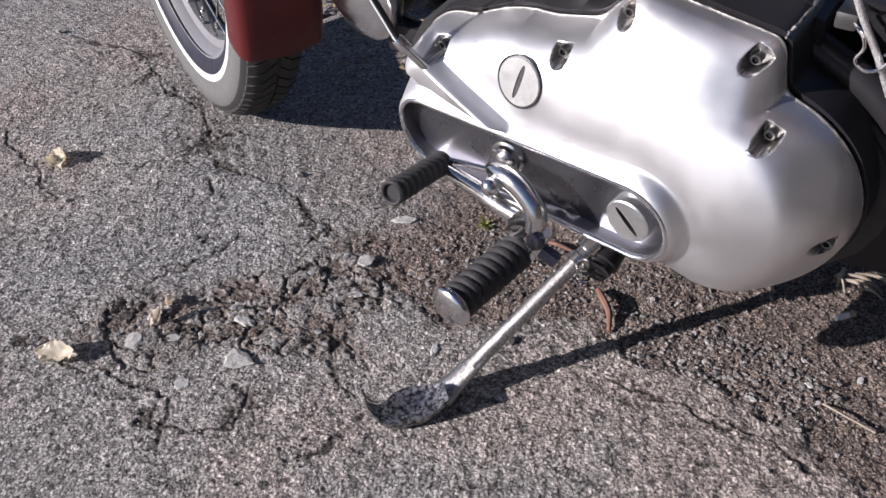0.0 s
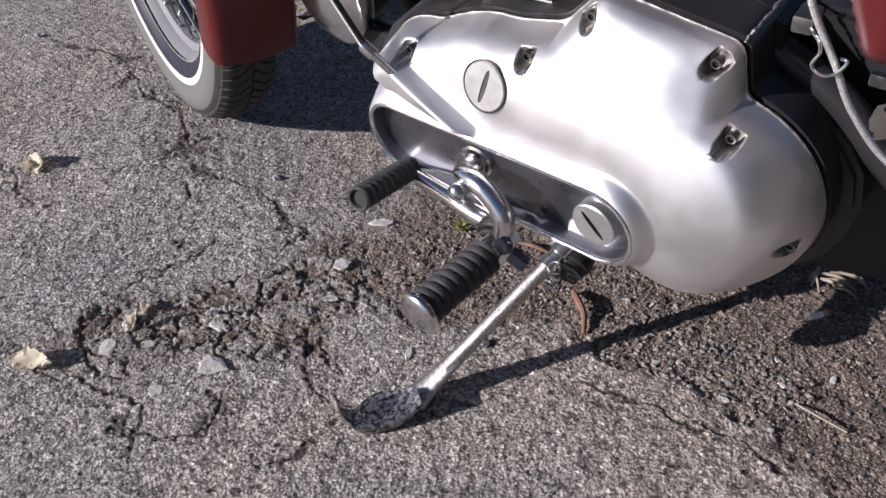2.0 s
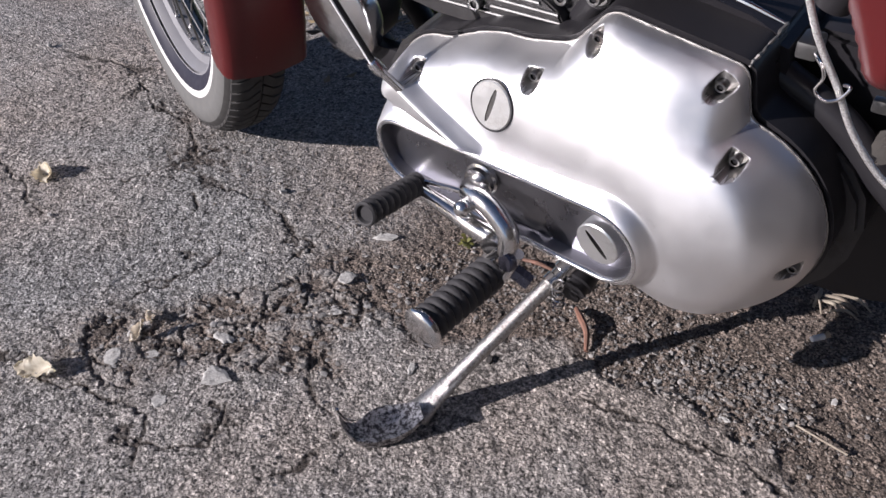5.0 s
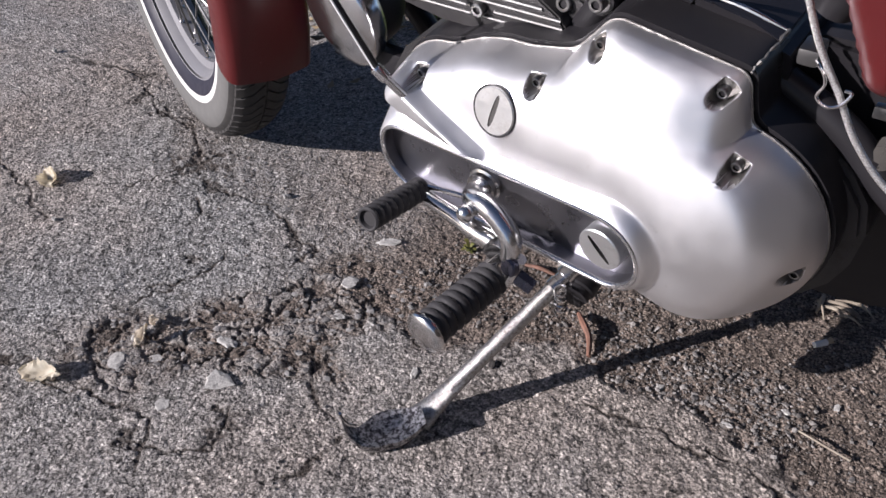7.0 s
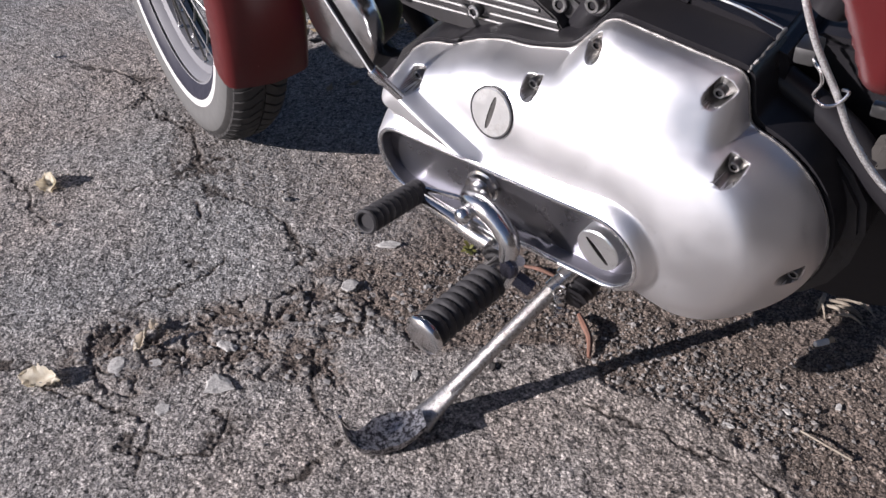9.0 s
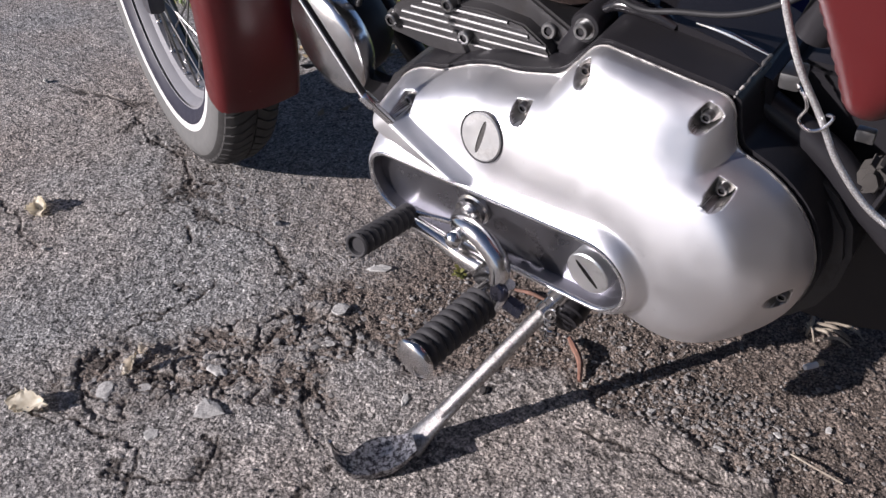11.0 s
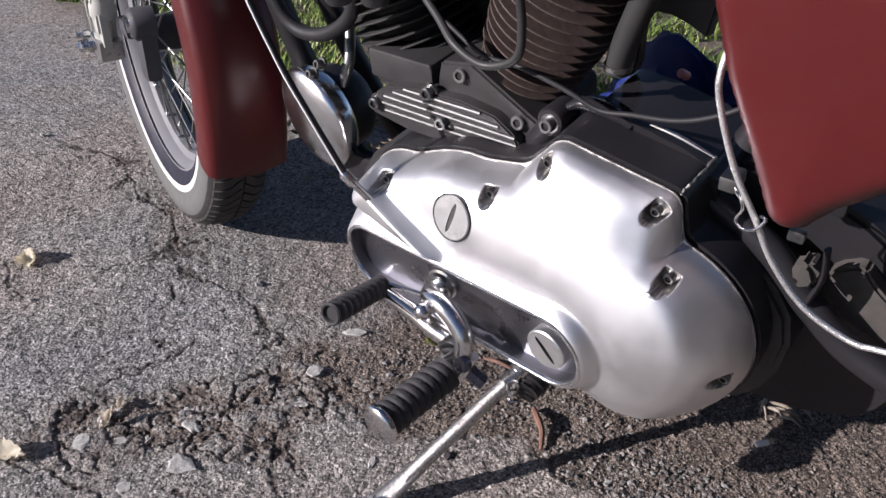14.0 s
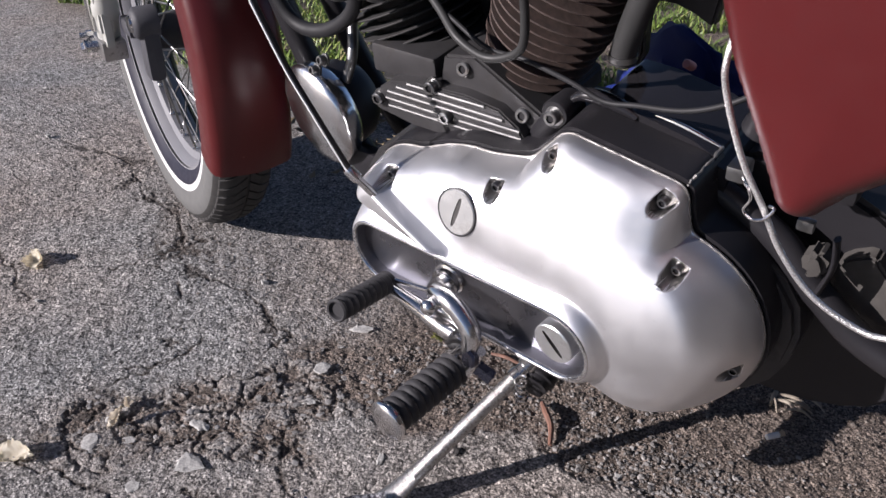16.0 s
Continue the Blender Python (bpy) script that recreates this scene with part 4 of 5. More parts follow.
part("plug_lead", tube([(-0.189, -0.10, 0.650), (-0.186, -0.10, 0.610), (-0.183, -0.10, 0.575), (-0.187, -0.10, 0.545), (-0.206, -0.10, 0.530), (-0.232, -0.10, 0.525), (-0.264, -0.095, 0.535), (-0.293, -0.080, 0.549), (-0.330, -0.062, 0.566), (-0.365, -0.040, 0.582), (-0.392, -0.020, 0.605), (-0.402, -0.010, 0.640)], 0.0042, 14), HOSE, bike)
part("wire", tube([(-0.30, -0.06, 0.535), (-0.245, -0.075, 0.52), (-0.199, -0.08, 0.521), (-0.150, -0.08, 0.511), (-0.114, -0.08, 0.500), (-0.081, -0.08, 0.505), (-0.039, -0.08, 0.512), (-0.004, -0.08, 0.528), (0.03, -0.07, 0.55)], 0.0026, 10), CABLE, bike)

# clutch cable: a slim black sheath, its highlight put in as a white strip
clutch = part("clutch_cable", tube([(-0.470, -0.17, 0.74), (-0.449, -0.190, 0.631), (-0.413, -0.190, 0.527), (-0.381, -0.188, 0.465), (-0.352, -0.181, 0.401)], 0.0035, 12), CABLE, bike)
part("cable_highlight", tube([(-0.470, -0.1735, 0.7425), (-0.449, -0.1932, 0.6325), (-0.413, -0.1932, 0.5285), (-0.381, -0.1912, 0.4665), (-0.354, -0.1842, 0.4040)], 0.0014, 8), WHITE, clutch)
cd = Vector((0.55, 0.38, -0.98)).normalized()
part("ferrule", lathe((-0.354, -0.183, 0.405), cd, ((0, 0.005), (0.002, 0.0064), (0.016, 0.0064), (0.017, 0.0045), (0.05, 0.0045)), 18), ALU_RIM, clutch, "bright cable ferrule")

# braided line behind the tower, held by a wire clip
braid = Nodes("braided steel line").put(Metallic=0.85, Roughness=0.32)
braid.colour(braid.ramp(braid.cells(700), (0.3, (0.92, 0.91, 0.90)), (0.8, (0.62, 0.61, 0.60))))
braid.bump(braid.cells(900), 0.6, 0.0008)
line = part("braided_line", tube([(0.020, -0.06, 0.66), (0.008, -0.10, 0.622), (0.005, -0.12, 0.590), (0.009, -0.12, 0.56), (0.028, -0.12, 0.51), (0.051, -0.12, 0.471), (0.071, -0.12, 0.435), (0.103, -0.12, 0.401), (0.144, -0.12, 0.384), (0.172, -0.12, 0.387), (0.25, -0.12, 0.40)], 0.0027, 14), braid.mat, bike, "braided steel brake line")
part("clip", tube([(0.0264, -0.108, 0.4861), (0.033, -0.118, 0.4875), (0.0382, -0.122, 0.4849), (0.0408, -0.124, 0.4777), (0.0377, -0.126, 0.4682), (0.0458, -0.128, 0.4631), (0.0549, -0.126, 0.4657), (0.060, -0.122, 0.4745), (0.0546, -0.118, 0.4732)], 0.0013, 8), CHROME, line)
part("clip", box((0.014, -0.112, 0.480), (0.030, -0.09, 0.494), 0.003), STEEL, line)

# ---- ground ----
CRACKS = (((-0.645, -0.545), (-0.619, -0.541), (-0.590, -0.522), (-0.558, -0.519), (-0.518, -0.513), (-0.500, -0.505), (-0.478, -0.524), (-0.470, -0.540), (-0.448, -0.564)),
          ((-0.501, -0.546), (-0.472, -0.538), (-0.446, -0.529), (-0.426, -0.511), (-0.410, -0.489), (-0.419, -0.464), (-0.442, -0.435)),
          ((-0.431, -0.308), (-0.399, -0.343), (-0.380, -0.365), (-0.348, -0.382), (-0.323, -0.383)),
          ((-0.305, -0.392), (-0.300, -0.422), (-0.302, -0.444), (-0.315, -0.464), (-0.321, -0.480)),
          ((-0.727, -0.558), (-0.704, -0.551), (-0.686, -0.541), (-0.645, -0.545)),
          ((-0.695, -0.419), (-0.671, -0.416), (-0.673, -0.395), (-0.677, -0.367), (-0.667, -0.344)),
          ((-0.112, -0.190), (-0.083, -0.189), (-0.048, -0.182), (-0.002, -0.178), (0.032, -0.166), (0.069, -0.166), (0.114, -0.171)))
FAR_CRACKS = (((-0.922, -0.233), (-0.901, -0.204), (-0.894, -0.172), (-0.889, -0.143), (-0.884, -0.113), (-0.857, -0.067)),
              ((-1.180, -0.300), (-1.145, -0.320), (-1.109, -0.320), (-1.075, -0.328), (-1.056, -0.323), (-1.000, -0.352), (-0.940, -0.362)),
              ((-1.381, -0.020), (-1.328, -0.007), (-1.272, 0.008), (-1.221, 0.014), (-1.150, -0.017), (-1.077, -0.051), (-1.029, -0.047), (-0.979, -0.051), (-0.923, -0.087), (-0.890, -0.109)),
              ((-0.871, -0.160), (-0.802, -0.150), (-0.738, -0.139), (-0.694, -0.141), (-0.645, -0.149), (-0.599, -0.165), (-0.555, -0.172), (-0.565, -0.199), (-0.566, -0.225)),
              ((-0.796, -0.193), (-0.762, -0.213), (-0.755, -0.230)), ((-0.685, -0.366), (-0.674, -0.337), (-0.657, -0.296), (-0.663, -0.250)))
# dark gritty places where cracks meet: place and size
PATCHES = ((-0.887, -0.112, 0.055), (-0.850, -0.140, 0.040), (-0.800, -0.150, 0.028), (-1.070, -0.046, 0.030), (-1.145, -0.040, 0.028), (-1.213, 0.016, 0.034), (-1.357, -0.010, 0.030), (-1.000, -0.050, 0.030),
           (-0.425, -0.455, 0.022), (-0.418, -0.474, 0.018), (-0.496, -0.541, 0.016), (-0.678, -0.499, 0.020), (-0.655, -0.440, 0.020), (-0.600, -0.170, 0.022), (-0.560, -0.185, 0.020), (-0.690, -0.290, 0.014), (-0.240, -0.185, 0.022))
DIRT = ((-1.112, 0.044), (-0.942, -0.128), (-0.748, -0.139), (-0.613, -0.139), (-0.457, -0.200), (-0.330, -0.235), (-0.241, -0.165), (-0.185, -0.118), (-0.128, -0.130), (-0.093, -0.138), (-0.043, -0.122), (0.007, -0.126), (0.063, -0.134), (0.100, -0.151), (0.130, -0.164), (0.400, -0.210))


def polyline_distance(x, y, pts):
    best = np.full(x.shape, 9.0)
    for (ax, ay), (bx, by) in zip(pts, pts[1:]):
        vx, vy = bx - ax, by - ay
        t = np.clip(((x - ax) * vx + (y - ay) * vy) / (vx * vx + vy * vy), 0, 1)
        best = np.minimum(best, np.hypot(x - ax - vx * t, y - ay - vy * t))
    return best


def value_noise(x, y, scale, seed):
    """Smooth noise on a lattice, 0 to 1."""
    rng = np.random.default_rng(seed)
    tab = rng.random((256, 256))
    fx, fy = x * scale, y * scale
    ix, iy = np.floor(fx).astype(int), np.floor(fy).astype(int)
    tx, ty = fx - ix, fy - iy
    tx, ty = tx * tx * (3 - 2 * tx), ty * ty * (3 - 2 * ty)
    g = lambda i, j: tab[i % 256, j % 256]
    return (g(ix, iy) * (1 - tx) + g(ix + 1, iy) * tx) * (1 - ty) + (g(ix, iy + 1) * (1 - tx) + g(ix + 1, iy + 1) * tx) * ty


def dirt_mask(x, y):
    """1 where the asphalt has given way to soil and gravel."""
    edge = np.interp(x, [p[0] for p in DIRT], [p[1] for p in DIRT]) + 0.034 * (value_noise(x, y, 22, 3) - 0.5) + 0.022 * (value_noise(x, y, 60, 4) - 0.5)
    m = step(y - edge, -0.010, 0.016) * step(x, -1.25, -1.0) * (0.22 + 0.78 * step(x, -0.56, -0.40))
    m = np.maximum(m, step(y, 0.42, 0.6))
    return m


def crumble_mask(x, y):
    d = capsule(x, y, (-0.63, -0.455), (-0.50, -0.32), 0.050, 0.090)
    d = np.minimum(d, capsule(x, y, (-0.50, -0.32), (-0.44, -0.20), 0.090, 0.095))
    return step(-d + 0.07 * (value_noise(x, y, 18, 6) - 0.5) + 0.03 * (value_noise(x, y, 50, 7) - 0.5), -0.03, 0.03)


PLATES = np.random.default_rng(40).uniform((-0.85, -0.60), (-0.20, 0.0), (330, 2))
PLATE_UP = np.random.default_rng(41).uniform(-0.0020, 0.0016, (330, 3)) * (1, 26, 26)


def plates(x, y):
    """Gap (0 to 1) and lift of the broken asphalt plates, where there are any."""
    gap, lift = np.zeros(x.shape), np.zeros(x.shape)
    near = (x > -0.9) & (x < -0.15) & (y > -0.65) & (y < 0.05) & (crumble_mask(x, y) > 0.01)
    if near.any():
        px = x[near] + 0.020 * (value_noise(x[near], y[near], 48, 42) - 0.5) + 0.008 * (value_noise(x[near], y[near], 150, 44) - 0.5)
        py = y[near] + 0.020 * (value_noise(x[near], y[near], 48, 43) - 0.5) + 0.008 * (value_noise(x[near], y[near], 150, 45) - 0.5)
        d = np.hypot(px[:, None] - PLATES[None, :, 0], (py[:, None] - PLATES[None, :, 1]) * 1.15)
        k = np.argpartition(d, 1, 1)[:, :2]
        two = np.sort(np.take_along_axis(d, k, 1), 1)
        first = d.argmin(1)
        gap[near] = step(-(two[:, 1] - two[:, 0]), -0.0050, -0.0006)
        up = PLATE_UP[first]
        lift[near] = up[:, 0] + up[:, 1] * (px - PLATES[first, 0]) + up[:, 2] * (py - PLATES[first, 1])
    return gap, lift


def patches(x, y):
    """1 in the dark gritty places."""
    rag = 0.45 * value_noise(x, y, 60, 51) + 0.35 * value_noise(x, y, 170, 52) + 0.2 * value_noise(x, y, 330, 54)
    near = np.zeros(x.shape)
    for hx, hy, r in PATCHES:
        near = np.maximum(near, step(-np.hypot(x - hx, (y - hy) * 1.2), -1.7 * r, -0.2 * r))
    return step(rag + 0.34 * (near - 1), 0.34, 0.52) * (near > 0)


def crack_lines(x, y):
    wob = 0.014 * (value_noise(x, y, 30, 21) - 0.5) + 0.010 * (value_noise(x, y, 110, 22) - 0.5)
    k = np.full(x.shape, 9.0)
    for pts in CRACKS + FAR_CRACKS:
        k = np.minimum(k, polyline_distance(x + wob, y - wob, pts))
    width = 0.0009 + 0.0048 * value_noise(x, y, 32, 23) ** 2.0
    return step(-k, -width - 0.0020, -width * 0.3) * (0.35 + 0.65 * step(value_noise(x, y, 34, 24), 0.10, 0.40))


def crack_soil(x, y):
    """1 where soil fills the cracks and the gaps between plates."""
    return np.maximum(np.maximum(crack_lines(x, y), 0.85 * patches(x, y)), 0.55 * plates(x, y)[0] * crumble_mask(x, y) * step(value_noise(x, y, 26, 25), 0.15, 0.5))


def gap_soil(x, y):
    """1 where brown soil lies between the broken plates."""
    rag = 0.5 * value_noise(x, y, 40, 61) + 0.3 * value_noise(x, y, 110, 62) + 0.2 * value_noise(x, y, 260, 63)
    return crumble_mask(x, y) * np.maximum(step(rag, 0.50, 0.58), 0.8 * plates(x, y)[0])


def ground_height(x, y):
    near = step(-np.hypot(x + 0.5, y + 0.2), -1.6, -1.2)
    z = 0.006 * (value_noise(x, y, 6, 11) - 0.5) + 0.0022 * (value_noise(x, y, 60, 12) - 0.5) + 0.0012 * (value_noise(x, y, 150, 13) - 0.5) + 0.0013 * (value_noise(x, y, 300, 14) - 0.5)
    d, c = dirt_mask(x, y), crumble_mask(x, y)
    z = z - 0.0018 * crack_lines(x, y)
    # broken plates: each sits at its own height, with a gap round it
    gap, lift = plates(x, y)
    z = z + c * (1 - 0.6 * d) * (lift - 0.0030 * gap * step(value_noise(x, y, 26, 25), 0.15, 0.5))
    z = z - 0.0022 * gap_soil(x, y) * (1 - d)
    z = z + patches(x, y) * (0.0030 * (value_noise(x, y, 190, 35) - 0.5) - 0.0012)
    z = z + d * (0.0030 * (value_noise(x, y, 34, 33) - 0.5) + 0.0022 * (value_noise(x, y, 170, 34) - 0.5) - 0.004)
    return z * near


def ground_mesh():
    me = bpy.data.meshes.new("ground")
    xs = np.concatenate([(-80, -40, -20, -10, -6, -4.5, -3.5), np.arange(-3.0, -1.3, 0.02), np.arange(-1.3, 0.32, 0.0018), np.arange(0.32, 0.8, 0.02), (1, 2, 4, 8, 16, 40, 80)])
    ys = np.concatenate([(-80, -40, -16, -8, -4, -2, -1.2), np.arange(-0.9, -0.62, 0.02), np.arange(-0.62, 0.26, 0.0018), np.arange(0.26, 1.6, 0.02), (2, 3, 5, 9, 20, 40, 80)])
    gx, gy = np.meshgrid(xs, ys, indexing="ij")
    z = ground_height(gx, gy)
    v = np.stack([gx.ravel(), gy.ravel(), z.ravel()], 1)
    n = len(ys)
    i, j = np.meshgrid(np.arange(len(xs) - 1), np.arange(n - 1), indexing="ij")
    f = np.stack([i * n + j, (i + 1) * n + j, (i + 1) * n + j + 1, i * n + j + 1], -1).reshape(-1, 4)
    me.from_pydata(v.tolist(), [], f.tolist())
    for name, fn in (("dirt", dirt_mask), ("crumble", crumble_mask), ("crack", crack_soil), ("gap", gap_soil)):
        a = me.attributes.new(name, "FLOAT", "POINT")
        a.data.foreach_set("value", fn(gx, gy).ravel().astype(np.float32))
    me.shade_smooth()
    return me


def asphalt():
    n = Nodes("old asphalt with exposed stones, and brown soil")

    def attribute(name):
        a = n.t.nodes.new("ShaderNodeAttribute")
        a.attribute_name = name
        return a.outputs["Fac"]

    dirt, crumble, crack, gap = attribute("dirt"), attribute("crumble"), attribute("crack"), attribute("gap")
    base = n.mix(n.noise(3.0, 6, 0.6), (0.205, 0.203, 0.201), (0.285, 0.279, 0.270))
    base = n.mix(n.ramp(n.noise(1.9, 4), (0.40, 0.0), (0.60, 0.85)), base, (0.292, 0.255, 0.228))
    grain = n.mix(0.5, n.ramp(n.cells(240, "F1", "Color"), (0.26, 0.40), (0.42, 0.90), (0.60, 1.08), (0.76, 1.75)), n.ramp(n.cells(470, "F1", "Color"), (0.24, 0.30), (0.5, 1.0), (0.78, 1.9)))
    base = n.mix(1.0, base, grain, "MULTIPLY")
    joints = n.ramp(n.noise(330, 3, 0.6), (0.36, 0.55), (0.50, 1.06))
    base = n.mix(1.0, base, joints, "MULTIPLY")
    chips = n.ramp(n.cells(190, "F1", "Color"), (0.20, 0.40), (0.26, 1.0), (0.74, 1.0), (0.80, 1.35))
    base = n.mix(1.0, base, chips, "MULTIPLY")
    base = n.mix(1.0, base, n.ramp(n.noise(150, 4, 0.7), (0.33, 0.45), (0.44, 1.02)), "MULTIPLY")
    base = n.mix(1.0, base, n.ramp(n.noise(22, 5, 0.65), (0.3, 0.86), (0.7, 1.14)), "MULTIPLY")
    base = n.mix(1.0, base, n.mix(n.ramp(n.noise(60, 3), (0.40, 0.15), (0.62, 1.0)), (1.20, 1.20, 1.20), n.ramp(n.cells(230), (0.30, 1.34), (0.46, 1.20), (0.64, 0.62))), "MULTIPLY")
    soil = n.mix(n.noise(14, 6, 0.7), (0.104, 0.080, 0.065), (0.205, 0.170, 0.146))
    soil = n.mix(1.0, soil, n.ramp(n.cells(420, "F1", "Color"), (0.25, 0.42), (0.52, 0.94), (0.78, 2.0)), "MULTIPLY")
    soil = n.mix(1.0, soil, n.ramp(n.noise(45, 5, 0.7), (0.32, 0.60), (0.62, 1.15)), "MULTIPLY")
    lump = n.mix(n.ramp(n.noise(26, 6, 0.75), (0.38, 0.0), (0.58, 1.0)), (0.130, 0.106, 0.090), (0.335, 0.312, 0.290))
    lump = n.mix(1.0, lump, n.ramp(n.cells(330, "F1", "Color"), (0.25, 0.40), (0.55, 1.0), (0.78, 1.8)), "MULTIPLY")
    c = n.mix(n.ramp(crumble, (0.0, 0.0), (1.0, 0.62)), base, lump)
    c = n.mix(n.ramp(gap, (0.0, 0.0), (1.0, 0.85)), c, n.mix(1.0, soil, (0.82, 0.80, 0.78), "MULTIPLY"))
    grit = n.mix(n.ramp(n.cells(330, "F1", "Color"), (0.30, 0.0), (0.75, 1.0)), (0.018, 0.015, 0.014), (0.085, 0.070, 0.060))
    c = n.mix(crack, c, grit)
    n.colour(n.mix(dirt, c, soil))
    n.put(Roughness=0.88)
    n.b.inputs["Specular IOR Level"].default_value = 0.35
    n.bump(n.ramp(n.cells(230), (0.0, 1.0), (0.32, 0.86), (0.62, 0.0)), 0.55, 0.0020)
    n.bump(n.ramp(n.cells(420), (0.0, 1.0), (0.6, 0.0)), 0.5, 0.0010)
    n.bump(n.noise(330, 5, 0.75), 0.8, 0.0020)
    return n.mat


GROUND_MAT = asphalt()
ground_me = ground_mesh()
ground_me.materials.append(GROUND_MAT)
ground = tagged(new("ground", ground_me), "cracked grey asphalt giving way to brown soil", "ground", kind="structure")


# loose stones: many small ones as one body, the large ones singly
def stone_points(rng, size, flat):
    t = (1 + 5 ** 0.5) / 2
    v = np.array([(-1, t, 0), (1, t, 0), (-1, -t, 0), (1, -t, 0), (0, -1, t), (0, 1, t), (0, -1, -t), (0, 1, -t), (t, 0, -1), (t, 0, 1), (-t, 0, -1), (-t, 0, 1)]) / 1.9
    v = v * rng.uniform(0.55, 1.3, (12, 1)) * np.array([size, size * rng.uniform(0.6, 1.0), size * flat])
    a = rng.uniform(0, 6.28)
    c, s = math.cos(a), math.sin(a)
    return v @ np.array([[c, s, 0], [-s, c, 0], [0, 0, 1]])


ICO = ((0, 11, 5), (0, 5, 1), (0, 1, 7), (0, 7, 10), (0, 10, 11), (1, 5, 9), (5, 11, 4), (11, 10, 2), (10, 7, 6), (7, 1, 8), (3, 9, 4), (3, 4, 2), (3, 2, 6), (3, 6, 8), (3, 8, 9), (4, 9, 5), (2, 4, 11), (6, 2, 10), (8, 6, 7), (9, 8, 1))


def stone_material(name, a, b):
    n = Nodes(name)
    g = n.t.nodes.new("ShaderNodeNewGeometry")
    c = n.mix(n.ramp(g.outputs["Random Per Island"], (0.0, 0.0), (1.0, 1.0)), a, b)
    n.colour(n.mix(1.0, c, n.ramp(n.noise(300, 4, 0.7), (0.3, 0.55), (0.7, 1.2)), "MULTIPLY"))
    n.put(Roughness=0.85)
    return n.bump(n.noise(500, 4), 0.5, 0.001).mat


def scatter(name, count, seed, where, sizes, flat, mat, label, category):
    """Stones at random places, each with its chance by where(rng, n): x, y, chance."""
    rng = np.random.default_rng(seed)
    x, y, chance = where(rng, count * 12)
    keep = np.nonzero(rng.random(len(x)) < chance)[0][:count]
    x, y = x[keep], y[keep]
    z = ground_height(x, y)
    size = sizes[0] + (sizes[1] - sizes[0]) * rng.random(len(x)) ** 3
    verts, faces = [], []
    for k in range(len(x)):
        p = stone_points(rng, size[k], flat * rng.uniform(0.6, 1.1)) + (x[k], y[k], z[k] + size[k] * flat * 0.25)
        base = len(verts)
        verts += p.tolist()
        faces += [(a + base, b + base, c + base) for a, b, c in ICO]
    me = bpy.data.meshes.new(name)
    me.from_pydata(verts, [], faces)
    me.materials.append(mat)
    return tagged(new(name, me), label, category, kind="stuff")


def in_dirt(rng, n):
    x, y = rng.uniform(-1.05, 0.3, n), rng.uniform(-0.27, 0.22, n)
    return x, y, dirt_mask(x, y) * 0.9 + 0.02


def in_gravel_heap(rng, n):
    x, y = rng.uniform(-0.42, 0.20, n), rng.uniform(-0.20, 0.06, n)
    band = np.maximum(step(-capsule(x, y, (-0.10, -0.085), (0.05, -0.085), 0.030, 0.034), -0.05, 0.01), 0.35 * step(-capsule(x, y, (-0.36, -0.10), (-0.16, -0.05), 0.05, 0.05), -0.04, 0.02))
    return x, y, dirt_mask(x, y) * (0.05 + 0.6 * band)


def in_crumble(rng, n):
    x, y = rng.uniform(-0.8, -0.28, n), rng.uniform(-0.52, -0.08, n)
    return x, y, crumble_mask(x, y)


def anywhere(rng, n):
    x, y = rng.uniform(-1.6, 0.25, n), rng.uniform(-0.6, 0.1, n)
    return x, y, np.ones(n)


GREY_STONE = stone_material("grey gravel", (0.070, 0.064, 0.060), (0.36, 0.34, 0.325))
BROWN_STONE = stone_material("brown gravel", (0.075, 0.060, 0.050), (0.30, 0.26, 0.228))
CHUNK = stone_material("broken asphalt", (0.15, 0.142, 0.136), (0.36, 0.35, 0.34))
scatter("soil_gravel", 10000, 1, in_dirt, (0.0007, 0.0031), 0.6, BROWN_STONE, "small brown gravel scattered on soil", "gravel")
scatter("gravel", 2600, 2, in_gravel_heap, (0.0009, 0.0046), 0.6, GREY_STONE, "grey angular gravel beside the asphalt", "gravel")
scatter("asphalt_crumbs", 500, 3, in_crumble, (0.0010, 0.0065), 0.25, CHUNK, "crumbled pieces of broken asphalt", "rubble")
scatter("grit", 1400, 4, anywhere, (0.0008, 0.0028), 0.7, GREY_STONE, "loose grit on asphalt", "grit")


# ---- loose things on the ground ----
def big_stone(x, y, size, flat, seed, mat=None, grow=1.0):
    rng = np.random.default_rng(seed)
    bm = bmesh.new()
    vs = [bm.verts.new(p) for p in stone_points(rng, size, flat)]
    for f in ICO:
        bm.faces.new([vs[k] for k in f])
    bmesh.ops.subdivide_edges(bm, edges=bm.edges[:], cuts=2, use_grid_fill=True)
    for v in bm.verts:
        v.co *= 1 + 0.35 * noise.noise(v.co * (1.4 / size) + Vector((seed, 0, 0))) + 0.16 * noise.noise(v.co * (4.0 / size))
        v.co = Vector((v.co.x * 1.12, v.co.y * 0.82, min(v.co.z, size * flat * (0.42 + 0.2 * noise.noise(v.co * (3.0 / size))))))
    low = min(v.co.z for v in bm.verts)
    for v in bm.verts:
        v.co.z -= low
    ob = part("stone", bm, mat or CHUNK, smooth=False)
    ob.matrix_world = pose(x, y, float(ground_height(np.array([x]), np.array([y]))[0]) - 0.002, 0, 0, seed * 37)
    return tagged(ob, "flat pale grey stone lying on asphalt", "stone", "stones on the ground")


DARK_CHIP = stone_material("dark asphalt chip", (0.05, 0.045, 0.042), (0.09, 0.082, 0.078))
PALE = stone_material("pale stone", (0.36, 0.35, 0.34), (0.48, 0.47, 0.45))
